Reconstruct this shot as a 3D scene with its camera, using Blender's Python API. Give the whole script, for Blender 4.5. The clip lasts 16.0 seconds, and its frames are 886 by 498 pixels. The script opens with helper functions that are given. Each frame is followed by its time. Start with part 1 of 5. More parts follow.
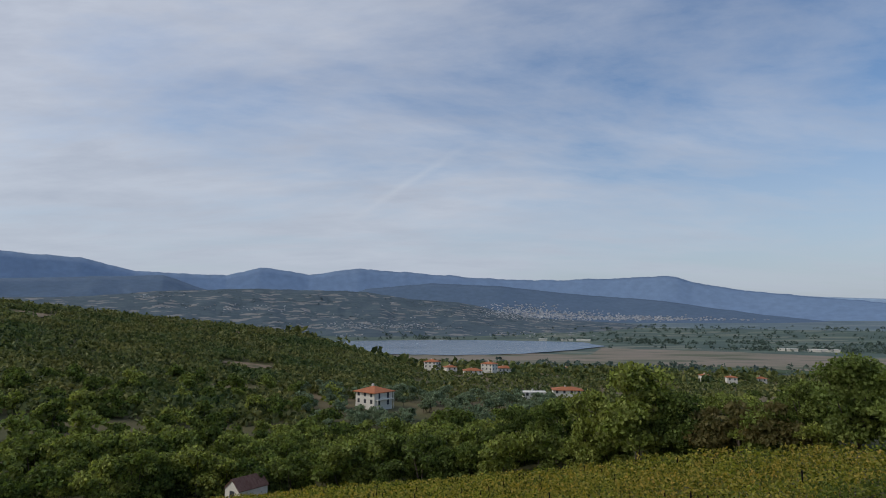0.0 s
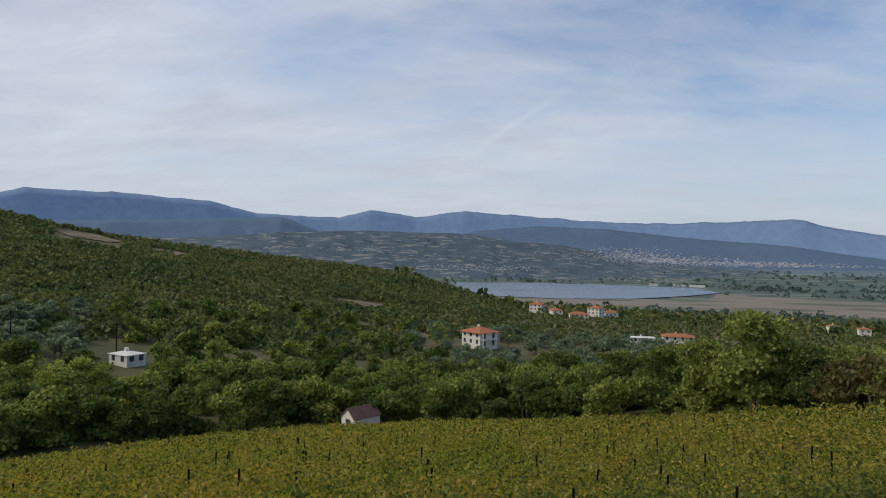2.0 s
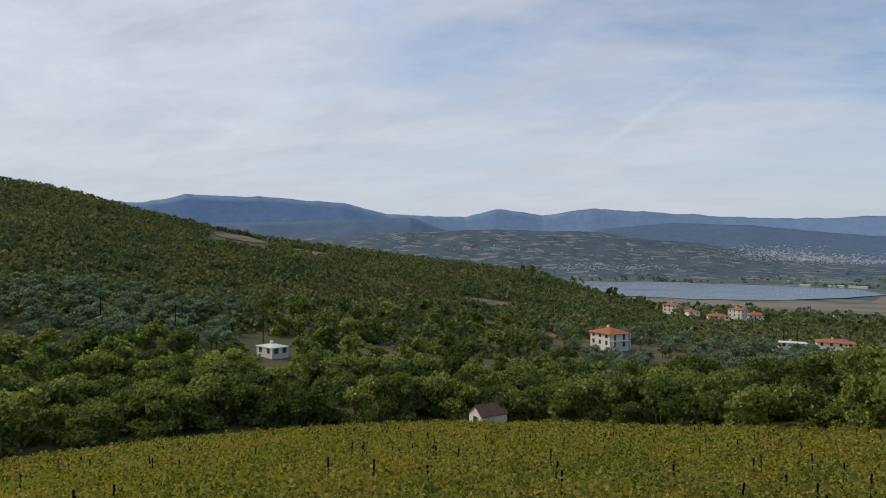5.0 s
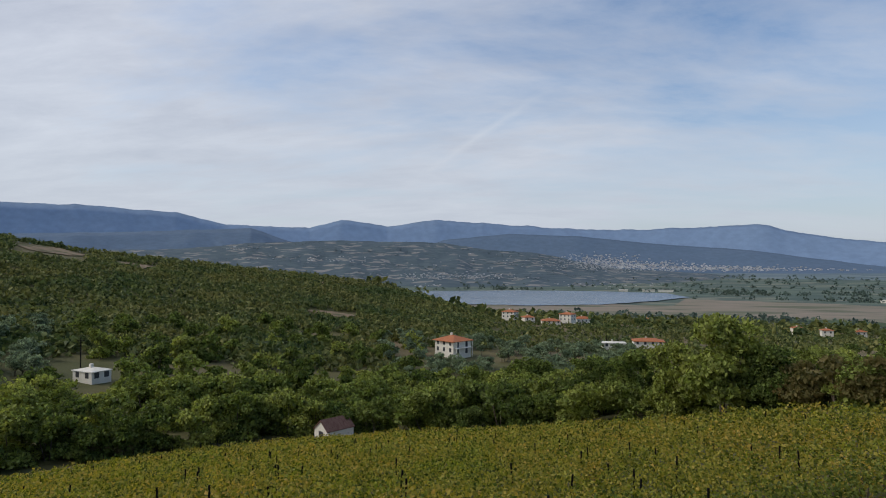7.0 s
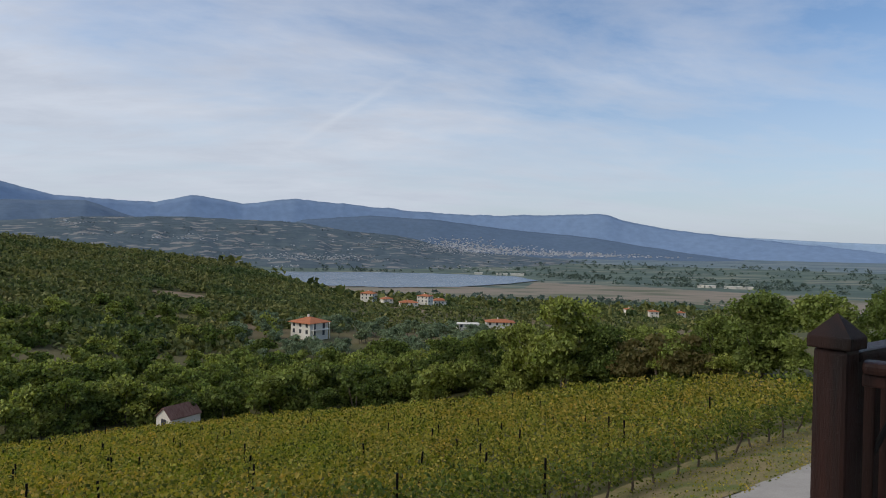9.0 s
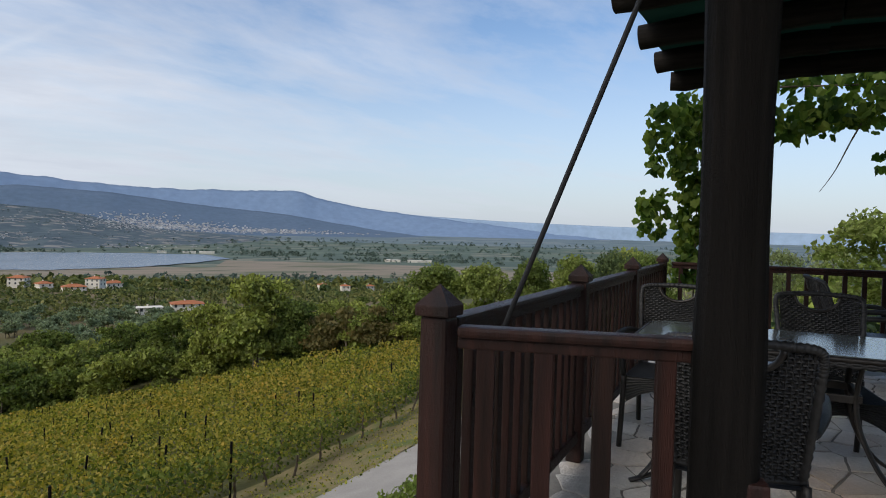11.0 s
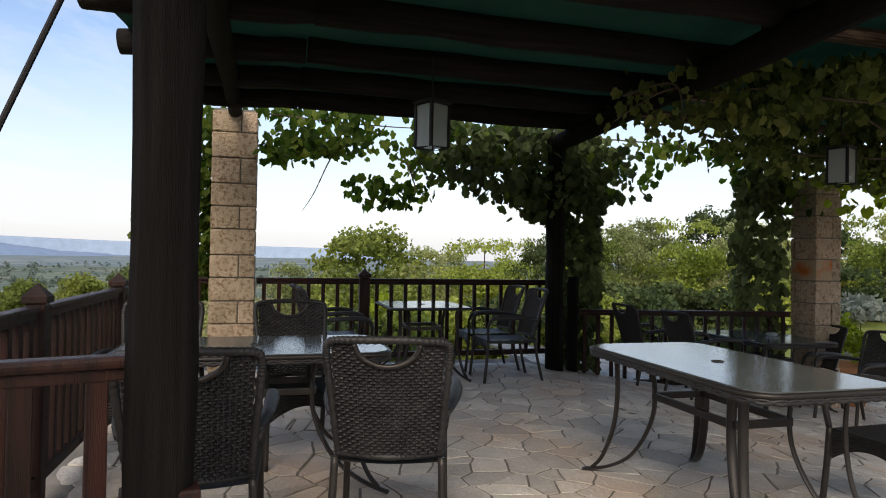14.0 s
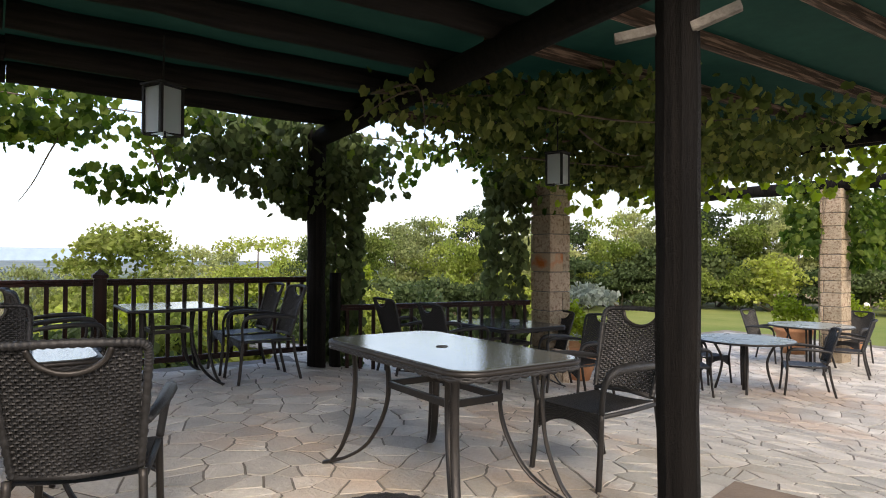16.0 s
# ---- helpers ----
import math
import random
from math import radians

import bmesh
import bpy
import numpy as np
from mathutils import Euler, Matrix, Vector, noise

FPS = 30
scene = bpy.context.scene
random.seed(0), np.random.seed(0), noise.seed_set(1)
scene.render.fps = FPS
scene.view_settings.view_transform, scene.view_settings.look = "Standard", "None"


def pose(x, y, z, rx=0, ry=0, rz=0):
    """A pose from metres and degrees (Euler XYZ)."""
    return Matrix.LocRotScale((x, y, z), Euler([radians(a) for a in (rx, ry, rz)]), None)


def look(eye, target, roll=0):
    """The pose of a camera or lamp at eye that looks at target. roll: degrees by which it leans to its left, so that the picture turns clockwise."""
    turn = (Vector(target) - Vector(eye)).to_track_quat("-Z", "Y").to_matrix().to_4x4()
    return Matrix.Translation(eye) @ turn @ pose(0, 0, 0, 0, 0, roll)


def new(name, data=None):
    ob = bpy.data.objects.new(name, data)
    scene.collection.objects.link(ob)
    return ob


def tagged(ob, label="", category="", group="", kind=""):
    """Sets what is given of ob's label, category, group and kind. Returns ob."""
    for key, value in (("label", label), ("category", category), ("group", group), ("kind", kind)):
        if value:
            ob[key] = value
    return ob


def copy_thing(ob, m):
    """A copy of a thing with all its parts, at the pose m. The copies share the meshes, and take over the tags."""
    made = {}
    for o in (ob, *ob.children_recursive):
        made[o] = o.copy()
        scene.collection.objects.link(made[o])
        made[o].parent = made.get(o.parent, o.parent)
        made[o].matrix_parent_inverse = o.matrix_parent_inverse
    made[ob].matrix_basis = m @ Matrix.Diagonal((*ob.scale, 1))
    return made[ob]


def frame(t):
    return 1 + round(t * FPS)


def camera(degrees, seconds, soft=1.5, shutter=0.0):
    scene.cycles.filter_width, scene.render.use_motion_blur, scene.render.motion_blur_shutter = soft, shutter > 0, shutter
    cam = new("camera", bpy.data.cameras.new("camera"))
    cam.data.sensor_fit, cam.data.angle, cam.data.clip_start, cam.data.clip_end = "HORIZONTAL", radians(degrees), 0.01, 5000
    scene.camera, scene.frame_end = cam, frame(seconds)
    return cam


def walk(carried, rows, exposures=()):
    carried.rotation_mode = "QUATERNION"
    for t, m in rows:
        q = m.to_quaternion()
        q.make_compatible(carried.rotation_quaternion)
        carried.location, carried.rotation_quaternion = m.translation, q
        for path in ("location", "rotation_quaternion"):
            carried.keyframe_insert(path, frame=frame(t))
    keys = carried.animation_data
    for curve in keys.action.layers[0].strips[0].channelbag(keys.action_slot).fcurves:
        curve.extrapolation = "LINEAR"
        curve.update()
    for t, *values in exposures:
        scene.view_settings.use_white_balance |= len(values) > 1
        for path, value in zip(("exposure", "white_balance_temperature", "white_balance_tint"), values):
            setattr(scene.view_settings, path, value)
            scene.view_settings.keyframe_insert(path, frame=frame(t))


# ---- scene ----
cam = camera(70.2, 16.0, soft=1.0)
# seconds, place, yaw, pitch, roll
ROWS = [
    (0.0, -0.227, 0.003, 1.221, 0.04, 5.76, -0.27),
    (0.5, -0.234, 0.007, 1.220, 1.39, 4.05, -0.73),
    (1.0, -0.240, 0.011, 1.220, 4.07, 2.27, -0.09),
    (1.5, -0.256, 0.016, 1.220, 6.53, 1.28, -0.81),
    (2.0, -0.270, 0.020, 1.220, 9.58, 0.45, -0.98),
    (2.5, -0.286, 0.025, 1.220, 13.66, -0.18, -0.48),
    (3.0, -0.311, 0.029, 1.220, 18.30, -0.57, -0.46),
    (3.2, -0.311, 0.029, 1.220, 19.45, -0.58, -0.44),
    (4.25, -0.350, 0.030, 1.220, 22.30, -0.10, -0.56),
    (5.3, -0.344, 0.032, 1.219, 19.23, 0.49, -0.68),
    (5.5, -0.344, 0.032, 1.219, 17.65, 0.75, -0.59),
    (6.0, -0.321, 0.036, 1.219, 14.35, 1.16, -0.40),
    (6.5, -0.288, 0.041, 1.219, 11.04, 1.31, 0.34),
    (7.0, -0.264, 0.044, 1.220, 7.04, 1.27, -0.13),
    (7.5, -0.230, 0.049, 1.221, 3.07, 0.99, -0.48),
    (8.0, -0.205, 0.053, 1.221, -0.12, 0.64, -0.48),
    (8.2, -0.205, 0.054, 1.221, -0.95, 0.44, -0.69),
    (10.3, -0.007, 0.078, 1.226, -19.70, -1.56, -0.58),
    (10.5, 0.008, 0.078, 1.225, -22.78, -1.59, -0.26),
    (11.0, 0.071, 0.086, 1.225, -32.89, -1.61, -1.57),
    (11.5, 0.075, 0.042, 1.231, -43.30, -1.27, -1.30),
    (12.0, 0.123, 0.012, 1.232, -52.13, -0.55, -0.86),
    (12.5, 0.136, -0.028, 1.237, -57.91, -0.09, -0.55),
    (13.0, 0.141, -0.079, 1.242, -63.14, 0.28, -0.21),
    (13.5, 0.180, -0.081, 1.235, -67.05, 0.66, -0.44),
    (14.0, 0.191, -0.109, 1.226, -74.38, 0.72, -1.02),
    (14.5, 0.231, -0.175, 1.213, -85.15, 0.47, -0.49),
    (15.0, 0.231, -0.239, 1.206, -89.27, 0.33, -0.32),
    (15.5, 0.206, -0.309, 1.213, -90.98, 0.38, -0.27),
    (16.0, 0.243, -0.375, 1.200, -93.69, 0.82, -0.29),
]
EXPOSURES = [(0.0, -0.28, 6200, 10), (0.5, -0.25, 6250, 10), (1.2, -0.09, 6300, 10), (3.5, -0.03, 6450, 10), (6.0, -0.03, 6450, 10), (8.0, -0.05, 6350, 10), (10.5, 0.12, 6350, 10), (12.0, 0.32, 6900, 12), (13.5, 0.45, 7200, 14), (14.6, 1.12, 7300, 16), (16.0, 1.32, 7300, 16)]
walk(cam, [(t, pose(x, y, z, 90 + pitch, roll, yaw)) for t, x, y, z, yaw, pitch, roll in ROWS], EXPOSURES)

# ---------------------------------------------------------------- helpers
rng = np.random.default_rng(7)
TURN = 30.8                                   # the terrace's long axis, degrees from x
CT, ST = math.cos(radians(TURN)), math.sin(radians(TURN))


def on_terrace(u, w, z=0.0, turn=0.0):
    """A pose from the terrace's own axes: u along the valley railing, w away from it."""
    return pose(CT * u + ST * w, ST * u - CT * w, z, 0, 0, TURN + turn)


def to_uw(x, y):
    return CT * x + ST * y, ST * x - CT * y


def floor_z(w):
    """The paving is level under the pergola and falls towards the garden."""
    return -0.65 * min(1.0, max(0.0, (w - 3.0) / 5.0))


def mesh_ob(name, verts, faces, material, parent=None, label="", smooth=False):
    me = bpy.data.meshes.new(name)
    me.from_pydata([tuple(map(float, v)) for v in verts], [], faces)
    if smooth:
        me.polygons.foreach_set("use_smooth", [True] * len(me.polygons))
    me.materials.append(material)
    me.update()
    ob = new(name, me)
    if parent is not None:
        ob.parent = parent
    if label:
        tagged(ob, label)
    return ob


def part(name, bm, material, parent=None, label="", smooth=False):
    me = bpy.data.meshes.new(name)
    bmesh.ops.recalc_face_normals(bm, faces=bm.faces[:])
    bm.to_mesh(me)
    bm.free()
    if smooth:
        me.polygons.foreach_set("use_smooth", [True] * len(me.polygons))
    me.materials.append(material)
    ob = new(name, me)
    if parent is not None:
        ob.parent = parent
    if label:
        tagged(ob, label)
    return ob


def thing(name, label, category, group="", kind="", m=None):
    ob = tagged(new(name), label, category, group, kind)
    if m is not None:
        ob.matrix_basis = m
    return ob


def add_box(bm, lo, hi, bevel=0.0, m=None):
    made = bmesh.ops.create_cube(bm, size=1.0)["verts"]
    for v in made:
        v.co = Vector([lo[i] + (v.co[i] + 0.5) * (hi[i] - lo[i]) for i in range(3)])
    if bevel:
        edges = list({e for v in made for e in v.link_edges})
        out = bmesh.ops.bevel(bm, geom=edges, offset=bevel, segments=2, affect="EDGES", profile=0.6)
        made = list({v for f in out["faces"] for v in f.verts} | {v for v in made if v.is_valid})
    if m is not None:
        for v in made:
            v.co = m @ v.co
    return made


def box(lo, hi, bevel=0.0, m=None):
    bm = bmesh.new()
    add_box(bm, lo, hi, bevel, m)
    return bm


def add_tube(bm, points, radius, sides=8, closed=False, flat=1.0):
    """A tube along points; radius may be a list. flat squeezes it across."""
    pts = [Vector(p) for p in points]
    n = len(pts)
    rad = radius if isinstance(radius, (list, tuple, np.ndarray)) else [radius] * n
    rings, side = [], None
    for i, p in enumerate(pts):
        a = pts[(i - 1) % n] if (i or closed) else p
        b = pts[(i + 1) % n] if (i < n - 1 or closed) else p
        way = (b - a).normalized()
        if side is None:
            side = way.cross(Vector((0, 0, 1)) if abs(way.z) < 0.9 else Vector((1, 0, 0))).normalized()
        side = (side - way * side.dot(way)).normalized()
        up = way.cross(side)
        rings.append([bm.verts.new(p + (side * math.cos(k) + up * math.sin(k) * flat) * rad[i])
                      for k in (2 * math.pi * j / sides for j in range(sides))])
    for i in range(n if closed else n - 1):
        r, s = rings[i], rings[(i + 1) % n]
        for j in range(sides):
            bm.faces.new((r[j], r[(j + 1) % sides], s[(j + 1) % sides], s[j]))
    if not closed:
        bm.faces.new(rings[0][::-1])
        bm.faces.new(rings[-1])
    return bm


def tube(points, radius, sides=8, closed=False, flat=1.0):
    return add_tube(bmesh.new(), points, radius, sides, closed, flat)


def curve_pts(points, n=24):
    """A smooth run of points through the given ones."""
    p = [Vector(q) for q in points]
    out = []
    for k in range(n + 1):
        s = k / n * (len(p) - 1)
        i = min(int(s), len(p) - 2)
        t = s - i
        a, b, c, d = p[max(i - 1, 0)], p[i], p[i + 1], p[min(i + 2, len(p) - 1)]
        out.append(0.5 * (2 * b + (c - a) * t + (2 * a - 5 * b + 4 * c - d) * t * t + (3 * b - a - 3 * c + d) * t ** 3))
    return out


# ---------------------------------------------------------------- world and sun
SUN_UP, SUN_AZ = 38.0, -100.0                 # degrees up, and clockwise from y
world = bpy.data.worlds.new("sky")
scene.world = world
world.use_nodes = True
wn, wl = world.node_tree.nodes, world.node_tree.links
wn.clear()


def wnode(kind, **kw):
    n = wn.new(kind)
    for k, v in kw.items():
        n.inputs[k].default_value = v
    return n


w_out, w_bg = wn.new("ShaderNodeOutputWorld"), wn.new("ShaderNodeBackground")
w_sky = wn.new("ShaderNodeTexSky")
w_sky.sky_type, w_sky.sun_disc = "NISHITA", False
w_sky.sun_elevation, w_sky.sun_rotation = radians(SUN_UP), radians(SUN_AZ)
w_sky.altitude, w_sky.air_density, w_sky.dust_density = 200, 1.0, 2.0
w_co = wn.new("ShaderNodeTexCoord")
w_sep = wn.new("ShaderNodeSeparateXYZ")
wl.new(w_co.outputs["Generated"], w_sep.inputs[0])


def wmath(op, a, b=0.0, clamp=False):
    n = wn.new("ShaderNodeMath")
    n.operation, n.use_clamp = op, clamp
    for i, v in enumerate((a, b)):
        if isinstance(v, (int, float)):
            n.inputs[i].default_value = v
        else:
            wl.new(v, n.inputs[i])
    return n.outputs[0]


up = wmath("MAXIMUM", w_sep.outputs[2], 0.0)
lift = wmath("ADD", up, 0.16)
w_flat = wn.new("ShaderNodeCombineXYZ")
wl.new(wmath("DIVIDE", w_sep.outputs[0], lift), w_flat.inputs[0])
wl.new(wmath("DIVIDE", w_sep.outputs[1], lift), w_flat.inputs[1])
w_map = wn.new("ShaderNodeMapping")
w_map.inputs["Rotation"].default_value = (0, 0, radians(25))
w_map.inputs["Scale"].default_value = (0.62, 1.15, 1)
wl.new(w_flat.outputs[0], w_map.inputs[0])
w_n1 = wnode("ShaderNodeTexNoise", Scale=0.8, Detail=9.0, Roughness=0.6, Distortion=0.35)
w_n2 = wnode("ShaderNodeTexNoise", Scale=2.9, Detail=9.0, Roughness=0.62, Distortion=0.25)
wl.new(w_map.outputs[0], w_n1.inputs["Vector"])
wl.new(w_map.outputs[0], w_n2.inputs["Vector"])
# the thicker cloud lies to the west
west = wmath("MULTIPLY", wmath("ADD", wmath("MULTIPLY", w_sep.outputs[0], -0.62), wmath("MULTIPLY", w_sep.outputs[1], 0.08)), 0.52)
dens = wmath("ADD", wmath("ADD", wmath("MULTIPLY", w_n1.outputs[0], 1.15), wmath("MULTIPLY", w_n2.outputs[0], 0.40)), west)
cover = wmath("MULTIPLY", wmath("SUBTRACT", dens, 0.60), 2.9, True)
w_blue = wn.new("ShaderNodeMix")
w_blue.data_type = "RGBA"
w_blue.blend_type = "MULTIPLY"
w_blue.inputs[0].default_value = 1.0
wl.new(w_sky.outputs[0], w_blue.inputs[6])
w_blue.inputs[7].default_value = (0.123, 0.136, 0.148, 1)
w_cloud = wn.new("ShaderNodeMix")
w_cloud.data_type = "RGBA"
w_cloud.inputs[6].default_value = (0.74, 0.765, 0.825, 1)
w_cloud.inputs[7].default_value = (0.50, 0.53, 0.61, 1)
wl.new(wmath("MULTIPLY", wmath("SUBTRACT", w_n2.outputs[0], 0.32), 2.4, True), w_cloud.inputs[0])
w_mix = wn.new("ShaderNodeMix")
w_mix.data_type = "RGBA"
wl.new(wmath("MULTIPLY", cover, 0.88), w_mix.inputs[0])
wl.new(w_blue.outputs[2], w_mix.inputs[6])
wl.new(w_cloud.outputs[2], w_mix.inputs[7])
# pale air low over the horizon
w_low = wn.new("ShaderNodeMix")
w_low.data_type = "RGBA"
wl.new(wmath("MULTIPLY", wmath("SUBTRACT", 1.0, wmath("MULTIPLY", up, 3.3), True), 0.80), w_low.inputs[0])
wl.new(w_mix.outputs[2], w_low.inputs[6])
w_low.inputs[7].default_value = (0.56, 0.61, 0.685, 1)
# an old vapour trail, spreading
TRAIL_A, TRAIL_B = Vector((-0.162, 0.978, 0.132)), Vector((0.031, 0.966, 0.257))
trail_n = TRAIL_A.cross(TRAIL_B).normalized()
trail_t = (TRAIL_B - TRAIL_A).normalized()


def wdot(v):
    n = wn.new("ShaderNodeVectorMath")
    n.operation = "DOT_PRODUCT"
    wl.new(w_co.outputs["Generated"], n.inputs[0])
    n.inputs[1].default_value = v
    return n.outputs["Value"]


w_n3 = wnode("ShaderNodeTexNoise", Scale=22.0, Detail=4.0, Roughness=0.6)
wl.new(w_co.outputs["Generated"], w_n3.inputs["Vector"])
off = wmath("ADD", wdot(trail_n), wmath("MULTIPLY", wmath("SUBTRACT", w_n3.outputs[0], 0.5), 0.012))
streak = wmath("SUBTRACT", 1.0, wmath("MULTIPLY", wmath("ABSOLUTE", off), 120.0), True)
along = wdot(trail_t)
mid_t = (TRAIL_A + TRAIL_B).normalized().dot(trail_t)
reach = wmath("SUBTRACT", 1.0, wmath("MULTIPLY", wmath("ABSOLUTE", wmath("SUBTRACT", along, mid_t)), 7.0), True)
ahead = wmath("GREATER_THAN", w_sep.outputs[1], 0.0)
w_trail = wn.new("ShaderNodeMix")
w_trail.data_type = "RGBA"
wl.new(wmath("MULTIPLY", wmath("MULTIPLY", streak, reach), wmath("MULTIPLY", ahead, 0.45)), w_trail.inputs[0])
wl.new(w_low.outputs[2], w_trail.inputs[6])
w_trail.inputs[7].default_value = (0.66, 0.70, 0.76, 1)
wl.new(w_trail.outputs[2], w_bg.inputs[0])
w_bg.inputs[1].default_value = 1.0
wl.new(w_bg.outputs[0], w_out.inputs[0])

sun = new("sun", bpy.data.lights.new("sun", "SUN"))
sun.data.energy, sun.data.angle, sun.data.color = 1.5, radians(28), (1.0, 0.92, 0.80)
sun_way = Vector((math.sin(radians(SUN_AZ)) * math.cos(radians(SUN_UP)), math.cos(radians(SUN_AZ)) * math.cos(radians(SUN_UP)), math.sin(radians(SUN_UP))))
sun.matrix_basis = look(sun_way * 50, (0, 0, 0))


# ---------------------------------------------------------------- materials
def material(name, color, rough=0.8, metal=0.0, second=None, scale=6.0, fine=60.0, bump=0.15, island=0.0, obj=0.0, spec=0.35, third=None, scale3=1.0, stretch=(1, 1, 1), space="Object", bump_d=0.02):
    """Colour that varies at two scales, roughness, and fine relief."""
    m = bpy.data.materials.new(name)
    m.use_nodes = True
    nt = m.node_tree
    n, l = nt.nodes, nt.links
    b = n["Principled BSDF"]
    b.inputs["Metallic"].default_value = metal
    b.inputs["Specular IOR Level"].default_value = spec
    co = n.new("ShaderNodeTexCoord")
    mp = n.new("ShaderNodeMapping")
    mp.inputs["Scale"].default_value = stretch
    l.new(co.outputs[space], mp.inputs[0])
    n1, n2 = n.new("ShaderNodeTexNoise"), n.new("ShaderNodeTexNoise")
    for q, s in ((n1, scale), (n2, fine)):
        q.inputs["Scale"].default_value, q.inputs["Detail"].default_value, q.inputs["Roughness"].default_value = s, 5.0, 0.6
        l.new(mp.outputs[0], q.inputs["Vector"])
    ramp = n.new("ShaderNodeValToRGB")
    ramp.color_ramp.elements[0].position, ramp.color_ramp.elements[1].position = 0.35, 0.68
    ramp.color_ramp.elements[0].color = (*color, 1)
    ramp.color_ramp.elements[1].color = (*(second or [c * 1.35 for c in color]), 1)
    l.new(n1.outputs[0], ramp.inputs[0])
    col = ramp.outputs[0]
    if third:
        n3 = n.new("ShaderNodeTexNoise")
        n3.inputs["Scale"].default_value, n3.inputs["Detail"].default_value = scale3, 4.0
        l.new(mp.outputs[0], n3.inputs["Vector"])
        r3 = n.new("ShaderNodeValToRGB")
        r3.color_ramp.elements[0].position, r3.color_ramp.elements[1].position = 0.50, 0.64
        l.new(n3.outputs[0], r3.inputs[0])
        x3 = n.new("ShaderNodeMix")
        x3.data_type = "RGBA"
        l.new(r3.outputs[0], x3.inputs[0])
        l.new(col, x3.inputs[6])
        x3.inputs[7].default_value = (*third, 1)
        col = x3.outputs[2]
    hsv = n.new("ShaderNodeHueSaturation")
    l.new(col, hsv.inputs["Color"])
    add = n.new("ShaderNodeMath")
    add.operation = "MULTIPLY_ADD"
    l.new(n2.outputs[0], add.inputs[0])
    add.inputs[1].default_value, add.inputs[2].default_value = 0.5, 0.75
    val = add.outputs[0]
    for amount, node, sock in ((island, "ShaderNodeNewGeometry", "Random Per Island"), (obj, "ShaderNodeObjectInfo", "Random")):
        if amount:
            src = n.new(node)
            k = n.new("ShaderNodeMath")
            k.operation = "MULTIPLY_ADD"
            l.new(src.outputs[sock], k.inputs[0])
            k.inputs[1].default_value, k.inputs[2].default_value = 2 * amount, 1 - amount
            t = n.new("ShaderNodeMath")
            t.operation = "MULTIPLY"
            l.new(val, t.inputs[0])
            l.new(k.outputs[0], t.inputs[1])
            val = t.outputs[0]
            h = n.new("ShaderNodeMath")
            h.operation = "MULTIPLY_ADD"
            l.new(src.outputs[sock], h.inputs[0])
            h.inputs[1].default_value, h.inputs[2].default_value = -0.05 * amount * 2, 0.5 + 0.05 * amount
            l.new(h.outputs[0], hsv.inputs["Hue"])
    l.new(val, hsv.inputs["Value"])
    l.new(hsv.outputs[0], b.inputs["Base Color"])
    rr = n.new("ShaderNodeMath")
    rr.operation = "MULTIPLY_ADD"
    rr.use_clamp = True
    l.new(n1.outputs[0], rr.inputs[0])
    rr.inputs[1].default_value, rr.inputs[2].default_value = 0.25, rough - 0.12
    l.new(rr.outputs[0], b.inputs["Roughness"])
    if bump:
        bp = n.new("ShaderNodeBump")
        bp.inputs["Strength"].default_value, bp.inputs["Distance"].default_value = bump, bump_d
        l.new(n2.outputs[0], bp.inputs["Height"])
        l.new(bp.outputs[0], b.inputs["Normal"])
    return m


def leaf_material(name, color, second, island=0.45, trans=0.35, obj=0.0, scale=0.4, rough=0.6):
    m = material(name, color, rough, 0, second, scale, 12.0, 0.0, island, obj, 0.14)
    n, l = m.node_tree.nodes, m.node_tree.links
    b, out = n["Principled BSDF"], n["Material Output"]
    tr, mx = n.new("ShaderNodeBsdfTranslucent"), n.new("ShaderNodeMixShader")
    src = b.inputs["Base Color"].links[0].from_socket
    br = n.new("ShaderNodeHueSaturation")
    br.inputs["Value"].default_value, br.inputs["Saturation"].default_value = 1.7, 1.15
    l.new(src, br.inputs["Color"])
    l.new(br.outputs[0], tr.inputs[0])
    mx.inputs[0].default_value = trans
    l.new(b.outputs[0], mx.inputs[1])
    l.new(tr.outputs[0], mx.inputs[2])
    l.new(mx.outputs[0], out.inputs[0])
    return m


